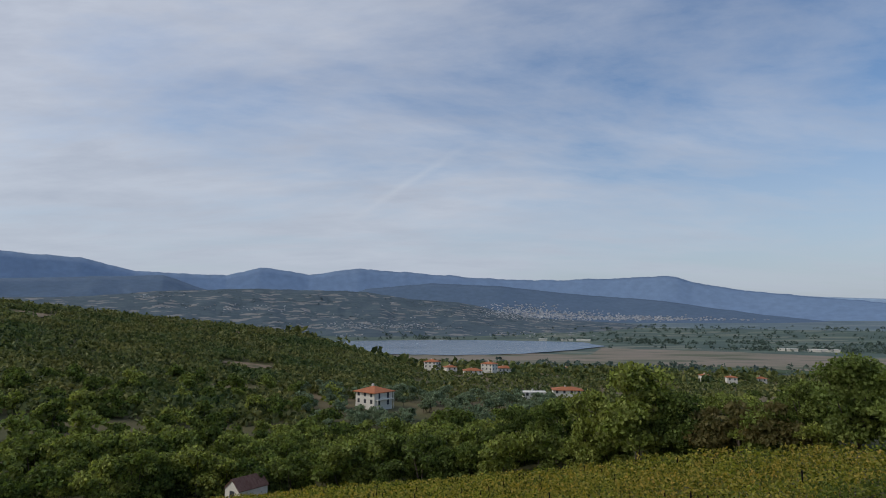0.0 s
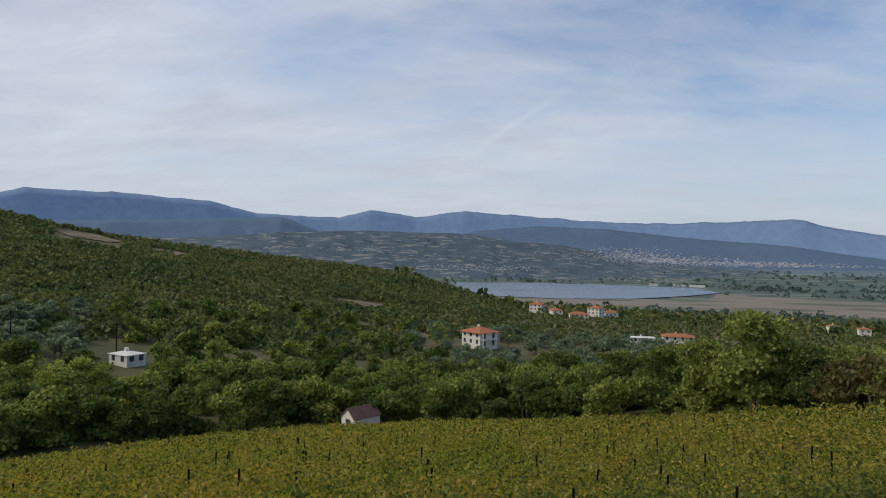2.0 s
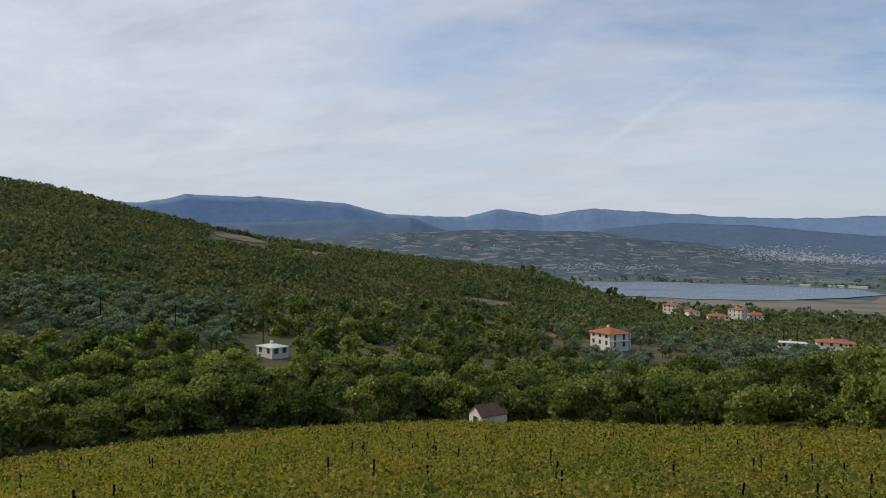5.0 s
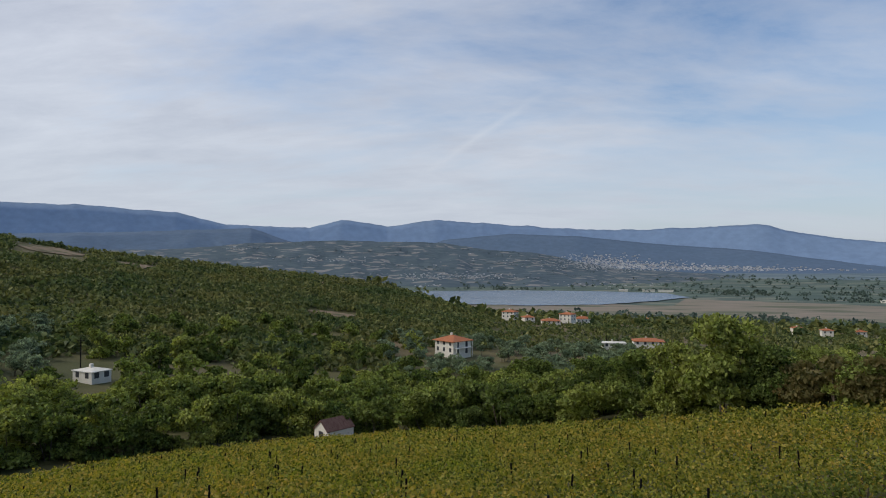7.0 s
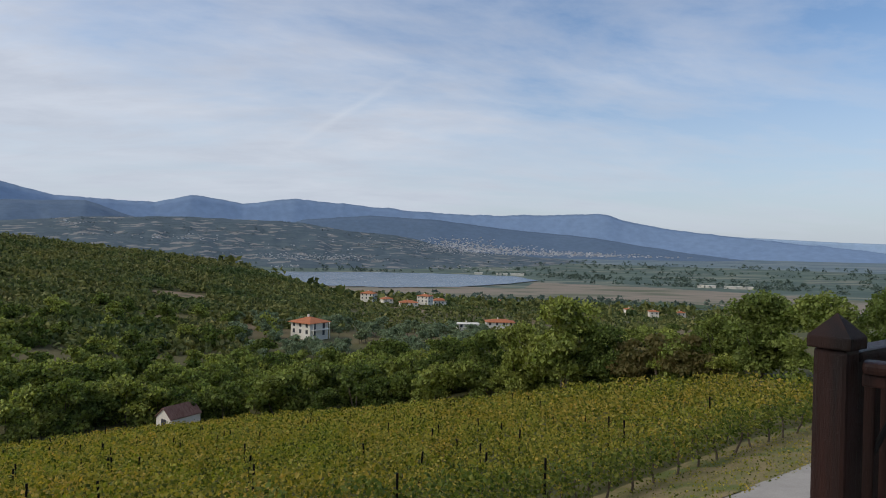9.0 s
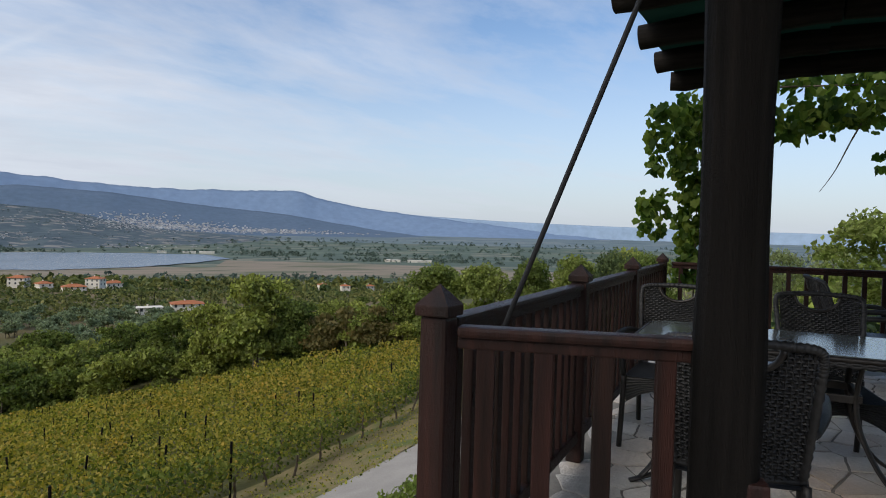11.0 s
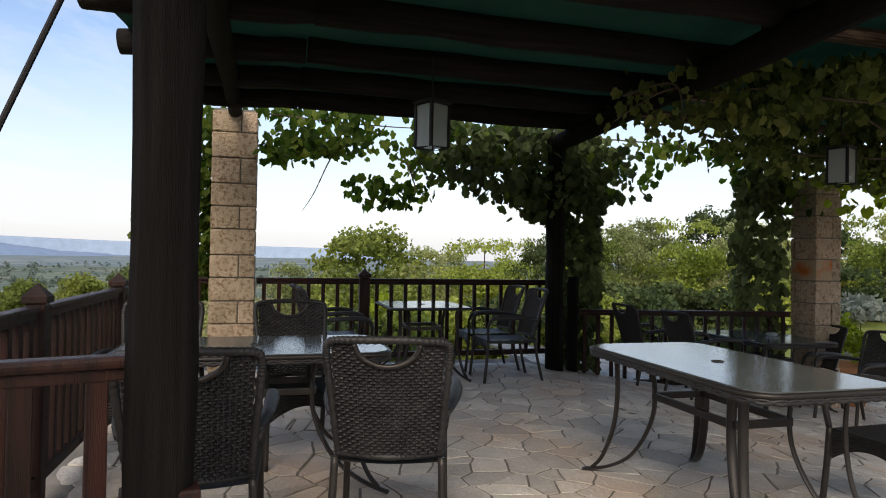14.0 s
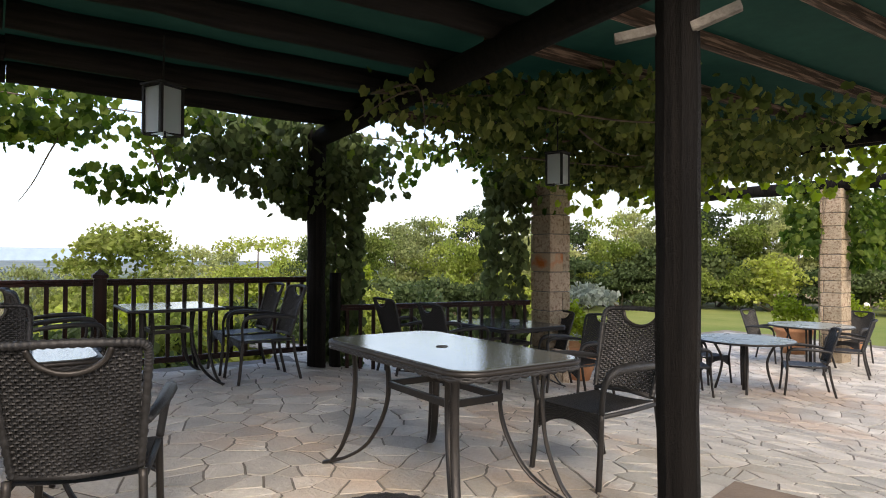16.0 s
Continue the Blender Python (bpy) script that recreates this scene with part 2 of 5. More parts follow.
def field_material(name, colors, scale, stretch, rough=0.95):
    """A patchwork of fields: cells of different crops, with finer mottling."""
    m = material(name, colors[0], rough, 0, colors[1], scale * 0.4, scale * 6, 0.0, stretch=stretch)
    n, l = m.node_tree.nodes, m.node_tree.links
    co, mp, vo = n.new("ShaderNodeTexCoord"), n.new("ShaderNodeMapping"), n.new("ShaderNodeTexVoronoi")
    mp.inputs["Scale"].default_value, mp.inputs["Rotation"].default_value = stretch, (0, 0, radians(-18))
    vo.inputs["Scale"].default_value, vo.inputs["Randomness"].default_value = scale, 0.85
    l.new(co.outputs["Object"], mp.inputs[0])
    l.new(mp.outputs[0], vo.inputs["Vector"])
    sp = n.new("ShaderNodeSeparateColor")
    l.new(vo.outputs["Color"], sp.inputs[0])
    rp = n.new("ShaderNodeValToRGB")
    rp.color_ramp.interpolation = "CONSTANT"
    e = rp.color_ramp.elements
    e[0].color, e[1].color, e[1].position = (*colors[0], 1), (*colors[1], 1), 0.35
    for pos, c in ((0.6, colors[2]), (0.86, colors[3])):
        q = e.new(pos)
        q.color = (*c, 1)
    l.new(sp.outputs[0], rp.inputs[0])
    hsv = [q for q in n if q.bl_idname == "ShaderNodeHueSaturation"][0]
    old = hsv.inputs["Color"].links[0].from_socket
    mx = n.new("ShaderNodeMix")
    mx.data_type = "RGBA"
    mx.inputs[0].default_value = 0.7
    l.new(old, mx.inputs[6])
    l.new(rp.outputs[0], mx.inputs[7])
    l.new(mx.outputs[2], hsv.inputs["Color"])
    return m


M_GROUND = material("ground_grass", (0.080, 0.082, 0.024), 0.95, 0, (0.14, 0.115, 0.045), 0.03, 1.2, 0.4, third=(0.22, 0.16, 0.085), scale3=0.016, bump_d=0.3)
M_LAWN = material("lawn", (0.12, 0.17, 0.03), 0.95, 0, (0.2, 0.22, 0.06), 0.6, 30.0, 0.5)
# field colours hold the distance haze: bluish, then bluer and paler far out
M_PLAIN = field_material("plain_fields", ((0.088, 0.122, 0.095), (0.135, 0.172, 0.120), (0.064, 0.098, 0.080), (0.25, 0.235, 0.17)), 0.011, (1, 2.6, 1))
M_PLAIN_FAR = field_material("hazy_far_plain", ((0.135, 0.182, 0.198), (0.165, 0.212, 0.215), (0.105, 0.152, 0.170), (0.25, 0.265, 0.25)), 0.006, (1, 3.0, 1))
M_MUD = material("mudflat", (0.30, 0.235, 0.175), 0.95, 0, (0.22, 0.19, 0.13), 0.010, 0.08, 0.0, third=(0.13, 0.14, 0.08), scale3=0.007, stretch=(1, 3, 1))
M_WATER = material("lake_water", (0.10, 0.15, 0.20), 0.22, 0, (0.13, 0.18, 0.23), 0.01, 0.3, 0.05, spec=0.5)
# Blue air haze is put into these hill, ridge and mountain colours
M_FARHILL = field_material("hazy_far_hills", ((0.072, 0.102, 0.120), (0.096, 0.128, 0.136), (0.058, 0.088, 0.108), (0.30, 0.275, 0.245)), 0.024, (1, 1.6, 4))
M_RIDGE = material("hazy_wooded_ridge", (0.104, 0.154, 0.222), 1.0, 0, (0.120, 0.172, 0.242), 0.004, 0.03, 0.0)
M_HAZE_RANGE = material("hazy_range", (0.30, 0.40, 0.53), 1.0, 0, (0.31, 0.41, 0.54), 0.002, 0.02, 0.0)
M_MOUNT = material("haze_blue_mountains", (0.190, 0.272, 0.40), 1.0, 0, (0.200, 0.282, 0.408), 0.003, 0.02, 0.0)
M_WALL_FAR = material("white_render", (0.76, 0.70, 0.59), 0.85, 0, (0.82, 0.77, 0.68), 0.6, 8.0, 0.1)
M_TILE_FAR = material("red_roof_tiles", (0.40, 0.135, 0.055), 0.8, 0, (0.50, 0.185, 0.08), 1.2, 9.0, 0.3)
M_TOWN = material("town_render", (0.46, 0.44, 0.43), 0.9, 0, (0.66, 0.64, 0.61), 0.02, 0.5, 0.0, island=0.3)
# tree clumps on the far hills, with the haze in their colour
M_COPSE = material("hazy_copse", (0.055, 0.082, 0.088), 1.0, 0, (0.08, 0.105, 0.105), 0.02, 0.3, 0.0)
M_EARTH = material("bare_tan_earth", (0.20, 0.135, 0.075), 0.95, 0, (0.27, 0.195, 0.12), 0.06, 0.5, 0.3, third=(0.09, 0.09, 0.035), scale3=0.09, bump_d=0.3)
M_DARK = material("dark_opening", (0.05, 0.05, 0.055), 0.5)
M_BARK = material("bark", (0.10, 0.075, 0.055), 0.95, 0, (0.16, 0.13, 0.10), 4.0, 30.0, 0.6)
M_LEAF_OAK = leaf_material("oak_leaves", (0.140, 0.180, 0.045), (0.215, 0.235, 0.064), 0.65, obj=0.4)
M_LEAF_OLIVE = leaf_material("olive_leaves", (0.165, 0.205, 0.115), (0.22, 0.26, 0.155), 0.6, obj=0.2)
M_LEAF_LAVENDER = leaf_material("lavender_leaves", (0.30, 0.335, 0.255), (0.42, 0.44, 0.36), trans=0.3)
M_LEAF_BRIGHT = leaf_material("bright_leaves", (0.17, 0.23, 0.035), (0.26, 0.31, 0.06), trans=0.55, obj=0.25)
M_LEAF_GARDEN = leaf_material("garden_leaves", (0.20, 0.255, 0.065), (0.31, 0.34, 0.10), trans=0.5, obj=0.3)
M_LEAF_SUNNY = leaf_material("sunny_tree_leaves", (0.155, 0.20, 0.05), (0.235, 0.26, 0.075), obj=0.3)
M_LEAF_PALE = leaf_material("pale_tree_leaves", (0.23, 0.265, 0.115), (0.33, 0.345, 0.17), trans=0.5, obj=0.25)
# Darker leaf copy with the understorey's shade in its colour; dark vines share it
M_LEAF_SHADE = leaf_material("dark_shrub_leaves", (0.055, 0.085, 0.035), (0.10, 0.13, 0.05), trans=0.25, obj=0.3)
M_LEAF_RUST = leaf_material("rust_leaves", (0.13, 0.12, 0.045), (0.18, 0.15, 0.055))
# lighter vine leaf copy: front light in the colour, plus a dusty tone
M_LEAF_DUSTY_LIT = leaf_material("dusty_lit_vine_leaves", (0.085, 0.120, 0.038), (0.175, 0.205, 0.070), 0.6, trans=0.4, scale=1.5)
# bluish green: the haze over the far hedges is put into the leaf colour
M_LEAF_HAZE = leaf_material("hazy_hedge_leaves", (0.085, 0.118, 0.095), (0.12, 0.15, 0.115), trans=0.2, scale=0.02)
M_LEAF_SCRUB = leaf_material("scrub_leaves", (0.092, 0.126, 0.043), (0.185, 0.182, 0.060), 0.6, trans=0.2, scale=0.03)
M_LEAF_VINE = leaf_material("vineyard_leaves", (0.18, 0.215, 0.034), (0.34, 0.275, 0.058), 0.75, scale=0.22)
M_LEAF_VINE_GREEN = leaf_material("vineyard_green_leaves", (0.085, 0.125, 0.026), (0.17, 0.185, 0.04), 0.55, scale=0.5)
M_LEAF_GRAPE = leaf_material("climbing_vine_leaves", (0.055, 0.100, 0.021), (0.11, 0.165, 0.034), 0.55, trans=0.5, scale=1.5)
M_WOOD = material("dark_stained_wood", (0.012, 0.0062, 0.0053), 0.44, 0, (0.040, 0.0145, 0.0105), 2.0, 40.0, 0.4, stretch=(10, 10, 0.6), spec=0.26, obj=0.15)
M_LOG = material("weathered_dark_log", (0.004, 0.0035, 0.003), 0.75, 0, (0.019, 0.016, 0.014), 2.2, 45.0, 0.9, stretch=(12, 12, 0.4), spec=0.14)
M_BEAM = material("dark_roof_log", (0.0085, 0.0078, 0.0074), 0.8, 0, (0.0265, 0.0225, 0.0200), 3.0, 30.0, 0.5, stretch=(9, 0.5, 9), spec=0.12)
M_CLOTH = leaf_material("green_shade_cloth", (0.0085, 0.031, 0.023), (0.0155, 0.047, 0.035), 0.0, 0.07, scale=1.4, rough=0.9)
M_STONE = material("flagstone", (0.36, 0.345, 0.31), 0.5, 0, (0.50, 0.475, 0.425), 3.5, 38.0, 0.8, obj=0.22, island=0.22, third=(0.40, 0.335, 0.265), scale3=0.9)
M_GROUT = material("paving_mortar", (0.15, 0.14, 0.125), 0.95, 0, (0.25, 0.235, 0.21), 4.0, 80.0, 0.4)
M_BLOCK = material("tuff_block", (0.43, 0.345, 0.245), 0.95, 0, (0.56, 0.45, 0.33), 7.0, 55.0, 0.9, obj=0.14, third=(0.30, 0.21, 0.14), scale3=26.0, bump_d=0.03)
M_LICHEN = material("lichen_tuff", (0.45, 0.33, 0.22), 0.95, 0, (0.56, 0.43, 0.30), 7.0, 55.0, 0.9, third=(0.55, 0.15, 0.03), scale3=3.5)
M_WICKER = material("dark_brown_wicker", (0.0130, 0.0131, 0.0136), 0.46, 0, (0.0290, 0.0284, 0.0288), 10.0, 120.0, 0.2, spec=0.45)
M_METAL = material("dark_bronze_metal", (0.0280, 0.0252, 0.0238), 0.42, 0.5, (0.0455, 0.0406, 0.0364), 8.0, 90.0, 0.1, spec=0.5)
M_ROAD = material("pale_concrete", (0.33, 0.30, 0.26), 0.95, 0, (0.42, 0.38, 0.33), 0.7, 25.0, 0.3)
M_POT = material("terracotta", (0.42, 0.19, 0.09), 0.85, 0, (0.53, 0.27, 0.14), 5.0, 60.0, 0.2)
M_RENDERED = material("grey_foundation", (0.3, 0.28, 0.25), 0.9, 0, (0.4, 0.37, 0.33), 1.0, 30.0, 0.2)
M_CABLE = material("black_cable", (0.012, 0.012, 0.013), 0.5)

M_GLASS = bpy.data.materials.new("textured_table_glass")
M_GLASS.use_nodes = True
_g = M_GLASS.node_tree.nodes["Principled BSDF"]
_g.inputs["Base Color"].default_value = (0.10, 0.115, 0.115, 1)
_g.inputs["Roughness"].default_value = 0.10
_g.inputs["Specular IOR Level"].default_value = 0.8
_gn = M_GLASS.node_tree.nodes.new("ShaderNodeTexNoise")
_gn.inputs["Scale"].default_value = 90.0
_gb = M_GLASS.node_tree.nodes.new("ShaderNodeBump")
_gb.inputs["Strength"].default_value, _gb.inputs["Distance"].default_value = 0.12, 0.004
M_GLASS.node_tree.links.new(_gn.outputs[0], _gb.inputs["Height"])
M_GLASS.node_tree.links.new(_gb.outputs[0], _g.inputs["Normal"])

# ---------------------------------------------------------------- the land
AZ = [-180, -75, -53, -47, -41, -33, -26, -19, -13, -9, -6, -2, 10, 20, 32, 45, 60, 85, 110, 180]
LAND = {   # heights at each of these bearings, by distance
    4: [-3, -3, -3, -3, -3, -3, -3, -3, -3, -3, -3, -3, -3, -3, -3, -3, -2.5, -0.9, -0.9, -0.9],
    20: [-7, -7, -7.2, -7.2, -7.2, -7.2, -7.2, -7.2, -7.2, -7.2, -7.2, -7.2, -7.1, -6.6, -5.6, -4.6, -3.4, -1.0, -1.0, -1.0],
    150: [-18, -18, -20, -21, -22, -22.5, -25, -28, -29, -30, -30, -29, -26, -21, -15, -11, -9, -4, -2, -2],
    250: [-5, 0, -8, -12, -16, -19, -23, -26, -28, -30, -31, -32, -33, -32, -28, -24, -20, -10, -5, -5],
    480: [60, 60, 39, 26, 16, 5.5, -3.2, -9, -17, -24, -32, -42, -47, -48, -47, -46, -45, -40, -20, -10],
    1000: [20, 20, -20, -40, -60, -70, -80, -80, -80, -80, -80, -80, -80, -80, -80, -80, -80, -80, -60, -40],
}
EDGE_AZ = [-75, -41, -17, 0, 13, 23, 32, 45, 60]      # the vineyard's far edge
EDGE_R = [75, 80, 88, 80, 66, 58, 50, 44, 38]
EDGE_Z = [-21, -22.4, -23.8, -20.5, -14.9, -11.1, -8.5, -7.0, -5.5]


def land_z(x, y):
    r, az = math.hypot(x, y), math.degrees(math.atan2(x, y))
    rs, zs = [0.0, 4.0, 20.0], [np.interp(az, AZ, LAND[4]), np.interp(az, AZ, LAND[4]), np.interp(az, AZ, LAND[20])]
    if -75 <= az <= 60:
        rs.append(np.interp(az, EDGE_AZ, EDGE_R))
        zs.append(np.interp(az, EDGE_AZ, EDGE_Z))
    for k in (150, 250, 480, 1000):
        rs.append(k)
        zs.append(np.interp(az, AZ, LAND[k]))
    rs += [2000, 5000]
    zs += [-80, -26]
    z = float(np.interp(r, rs, zs))
    if 120 < r < 900:
        z += noise.noise(Vector((x * 0.012, y * 0.012, 3.0))) * 2.2
    return z


radii = [0.5] + [2 * 1.075 ** k for k in range(109)]
bearings = [-180 + 6 * k for k in range(20)] + [-60 + 1.0 * k for k in range(190)] + [130 + 5 * k for k in range(10)]
gv, gf = [], []
for r in radii:
    r = min(r, 4950)
    for a in bearings:
        x, y = r * math.sin(radians(a)), r * math.cos(radians(a))
        gv.append((x, y, land_z(x, y)))
nb = len(bearings)
for i in range(len(radii) - 1):
    for j in range(nb):
        k = (j + 1) % nb
        gf.append((i * nb + j, i * nb + k, (i + 1) * nb + k, (i + 1) * nb + j))
ground = tagged(mesh_ob("ground", gv, gf, M_GROUND, smooth=True), "grassy hillside falling to a wide valley plain", "ground", kind="structure")
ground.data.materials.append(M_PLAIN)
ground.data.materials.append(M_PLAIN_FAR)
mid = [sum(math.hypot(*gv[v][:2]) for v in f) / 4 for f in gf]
# farther rings take the fields with more haze in their colour
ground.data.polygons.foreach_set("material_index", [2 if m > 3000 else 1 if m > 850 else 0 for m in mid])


def sector(name, outline, z, material, label, category):
    """A flat sheet given by bearing and distance round its edge."""
    n = len(outline)
    pts = []
    for i in range(n):
        (a0, r0), (a1, r1) = outline[i], outline[(i + 1) % n]
        for k in range(8):
            t = k / 8
            a, r = a0 + (a1 - a0) * t, r0 + (r1 - r0) * t
            r *= 1 + 0.012 * noise.noise(Vector((a * 0.9, r * 0.01, 5)))
            pts.append((r * math.sin(radians(a)), r * math.cos(radians(a)), z))
    return tagged(mesh_ob(name, pts, [tuple(range(len(pts)))], material), label, category, kind="structure")


sector("mudflat", [(-14, 1080), (0, 1010), (14, 1000), (22, 985), (36, 1010), (50, 1080), (50, 1330), (34, 1420), (22, 1500), (14, 1520), (13, 1280), (0, 1300), (-14, 1300)],
       -79.2, M_MUD, "dry tan mudflat and reed bed beside the lake", "mudflat")
sector("green_field", [(16, 935), (24, 925), (31, 930), (34, 985), (26, 1000), (19, 990)], -74.6, material("dark_crop", (0.055, 0.085, 0.035), 0.95, 0, (0.08, 0.11, 0.045), 0.02, 0.3, 0.0), "dark green crop field below the mudflat", "field")
sector("lake", [(-16, 1260), (-6, 1225), (1, 1195), (7, 1255), (11, 1390), (14.3, 1590), (12.2, 1800), (3, 1870), (-9, 1790), (-18, 1700)],
       -78.2, M_WATER, "calm pale blue lake in the valley", "lake")

# distant ridges: bearing and elevation of the skyline
MOUNT = [(-70, 4.6), (-55, 4.2), (-47, 3.6), (-43, 4.5), (-36.5, 4.5), (-30, 4.2), (-26, 3.25), (-19, 3.1), (-16.2, 3.85), (-12, 3.3), (-7.8, 3.9), (-3, 3.6), (2, 3.2), (8, 2.92),
         (14, 3.0), (17, 3.1), (19.3, 3.25), (20.4, 3.12), (21.4, 2.7), (23, 2.35), (26, 1.85), (31, 1.3), (38, 0.6), (43, 0.0), (48, -0.3)]
HAZE_RANGE = [(18, 1.4), (24, 1.8), (31, 1.35), (38, 1.05), (46, 0.85), (58, 0.65), (72, 0.55)]
RIDGE2 = [(-10, 1.0), (-7, 2.1), (-1, 2.65), (5, 2.4), (11, 1.75), (19, 1.1), (26, 0.05), (30, -0.4), (34, -0.9)]
RIDGE1 = [(-62, 1.8), (-45, 2.0), (-35, 2.4), (-24, 3.0), (-21.4, 2.1), (-18, 1.2), (-14, 0.2), (-10, -0.6)]
HILLS = [(-60, 0.4), (-30, 1.1), (-24, 1.7), (-16.5, 2.0), (-11, 1.9), (-7, 1.8), (-3, 1.2), (1, 0.95), (4.6, 0.3), (8, -0.4), (14, -0.75), (20, -1.1)]


def ridge(name, skyline, far, near, foot_z, material, label, rough, folds=0.10):
    a0, a1 = skyline[0][0], skyline[-1][0]
    n = int((a1 - a0) * 6)
    xs, ys = [p[0] for p in skyline], [p[1] for p in skyline]
    v, f, rows = [], [], 12
    for i in range(n + 1):
        a = a0 + (a1 - a0) * i / n
        el = float(np.interp(a, xs, ys))
        top = 1.2 + far * math.tan(radians(el))
        jag = far * radians(rough * 0.5 * noise.fractal(Vector((a * 0.5, far * 0.01, 0)), 0.75, 2.1, 6))
        for k in range(rows + 2):
            t = min(k, rows) / rows
            r = near + (far - near) * t + (150 if k > rows else 0)
            bulge = noise.fractal(Vector((a * 0.30, t * 5, far * 0.01)), 0.9, 2.0, 4) * folds * t * (1 - t) * 4
            z = foot_z + (top - foot_z) * max(0.0, t ** 1.25 + bulge) + jag * t ** 6 if k <= rows else foot_z
            v.append((r * math.sin(radians(a)), r * math.cos(radians(a)), z))
    m = rows + 2
    for i in range(n):
        for k in range(m - 1):
            f.append((i * m + k, (i + 1) * m + k, (i + 1) * m + k + 1, i * m + k + 1))
    return tagged(mesh_ob(name, v, f, material, smooth=True), label, "mountains", kind="structure")


# the palest range is added to give the haze over the plain a shape
ridge("backdrop_range", HAZE_RANGE, 4920, 4860, -60, M_HAZE_RANGE, "pale range standing in for haze at the end of the plain", 0.0, 0.0)
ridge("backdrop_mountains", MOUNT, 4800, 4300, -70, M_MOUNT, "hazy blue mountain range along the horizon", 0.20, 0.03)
ridge("backdrop_ridge_east", RIDGE2, 4200, 3500, -80, M_RIDGE, "dark wooded ridge tinted haze-blue below the mountains", 0.1, 0.03)
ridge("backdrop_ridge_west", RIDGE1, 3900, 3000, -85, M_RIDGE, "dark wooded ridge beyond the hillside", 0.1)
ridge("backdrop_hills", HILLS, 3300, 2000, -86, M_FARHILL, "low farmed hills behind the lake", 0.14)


# ---------------------------------------------------------------- foliage
def leaf_cloud(points, sizes, seed, normals=None, tilt=1.7):
    """Small four-sided leaf clumps at the points."""
    g = np.random.default_rng(seed)
    p = np.asarray(points, float)
    n = len(p)
    s = np.broadcast_to(np.asarray(sizes, float), (n,))[:, None]
    a = g.normal(size=(n, 3))
    if normals is not None:
        a = np.asarray(normals) + a * tilt
    a /= np.linalg.norm(a, axis=1)[:, None]
    b = np.cross(a, g.normal(size=(n, 3)))
    b /= np.linalg.norm(b, axis=1)[:, None]
    c = np.cross(a, b)
    k = g.uniform(0.55, 0.9, (n, 1))
    v = np.stack([p - b * s, p + c * s * k + a * s * 0.25, p + b * s, p - c * s * k + a * s * 0.2], 1).reshape(-1, 3)
    f = np.arange(4 * n).reshape(-1, 4).tolist()
    return v.tolist(), f


def crown_points(lobes, n, g):
    """Points in the outer shells of several uneven lobes: centre, radii."""
    out, nor = [], []
    area = np.array([r[0] * r[1] for _, r in lobes])
    count = np.maximum(4, (n * area / area.sum()).astype(int))
    for (c, r), k in zip(lobes, count):
        d = g.normal(size=(k, 3))
        d /= np.linalg.norm(d, axis=1)[:, None]
        d[:, 2] = np.where(d[:, 2] < -0.35, -d[:, 2] * 0.5, d[:, 2])
        out.append(np.array(c) + d * np.array(r) * g.uniform(0.58, 1.15, (k, 1)))
        nor.append(d)
    return np.concatenate(out), np.concatenate(nor)


def tree(name, height, spread, leaves, size, leaf, seed, label, trunk_h=0.25, shape="round", category="tree", group="", lobes_n=13):
    g = np.random.default_rng(seed)
    t = thing(name, label, category, group)
    lobes = []
    n = lobes_n if shape == "round" else 10
    for i in range(n):
        if shape == "round":
            a, q = g.uniform(0, 2 * math.pi), g.uniform(0.15, 0.72)
            z = height * g.uniform(trunk_h + 0.12, 0.86)
            q *= 1.0 - max(0, z / height - 0.55) * 1.3
            lobes.append(((math.cos(a) * q * spread, math.sin(a) * q * spread, z), tuple(q * (13 / n) ** 0.4 for q in (spread * g.uniform(0.26, 0.46), spread * g.uniform(0.26, 0.46), height * g.uniform(0.11, 0.19)))))
        else:
            z = height * (0.12 + 0.8 * i / n)
            k = spread * (1.0 - 0.85 * i / n)
            lobes.append(((g.normal() * 0.1 * k, g.normal() * 0.1 * k, z), (k, k, height * 0.13)))
    p, nor = crown_points(lobes, leaves, g)
    v, f = leaf_cloud(p, g.uniform(0.6, 1.3, len(p)) * size, seed, nor)
    mesh_ob("crown", v, f, leaf, t)
    bm = bmesh.new()
    top = trunk_h * height + 0.18 * height
    add_tube(bm, curve_pts([(0, 0, -0.6), (g.normal() * 0.1, g.normal() * 0.1, trunk_h * height * 0.6), (g.normal() * 0.2, g.normal() * 0.2, top)], 6), list(np.linspace(height * 0.030, height * 0.016, 7)), 6)
    for i in range(3):
        c = lobes[i % n][0]
        add_tube(bm, curve_pts([(0, 0, trunk_h * height * 0.7), (c[0] * 0.5, c[1] * 0.5, (trunk_h * height + c[2]) / 2), c], 4), list(np.linspace(height * 0.013, height * 0.004, 5)), 4)
    part("trunk", bm, M_BARK, t)
    return t


def polar(az, r, dz=0.0, turn=0.0, size=1.0):
    x, y = r * math.sin(radians(az)), r * math.cos(radians(az))
    return Matrix.LocRotScale((x, y, land_z(x, y) + dz), Euler((0, 0, radians(turn))), (size, size, size))


def put(ob, m):
    c = copy_thing(ob, m)
    c.matrix_basis = m
    return c


oaks = [tree("oak_tree", 8.0, 4.5, 2700, 0.27, M_LEAF_OAK, 11 + i, "dark green oak tree in the valley wood", 0.02, group="wood below the vineyard", lobes_n=19) for i in range(5)]
far_oaks = [tree("oak_tree", 8.0, 4.5, 1000, 0.44, M_LEAF_OAK, 21 + i, "dark green oak tree in the valley wood", 0.02, group="wood below the vineyard", lobes_n=16) for i in range(4)]
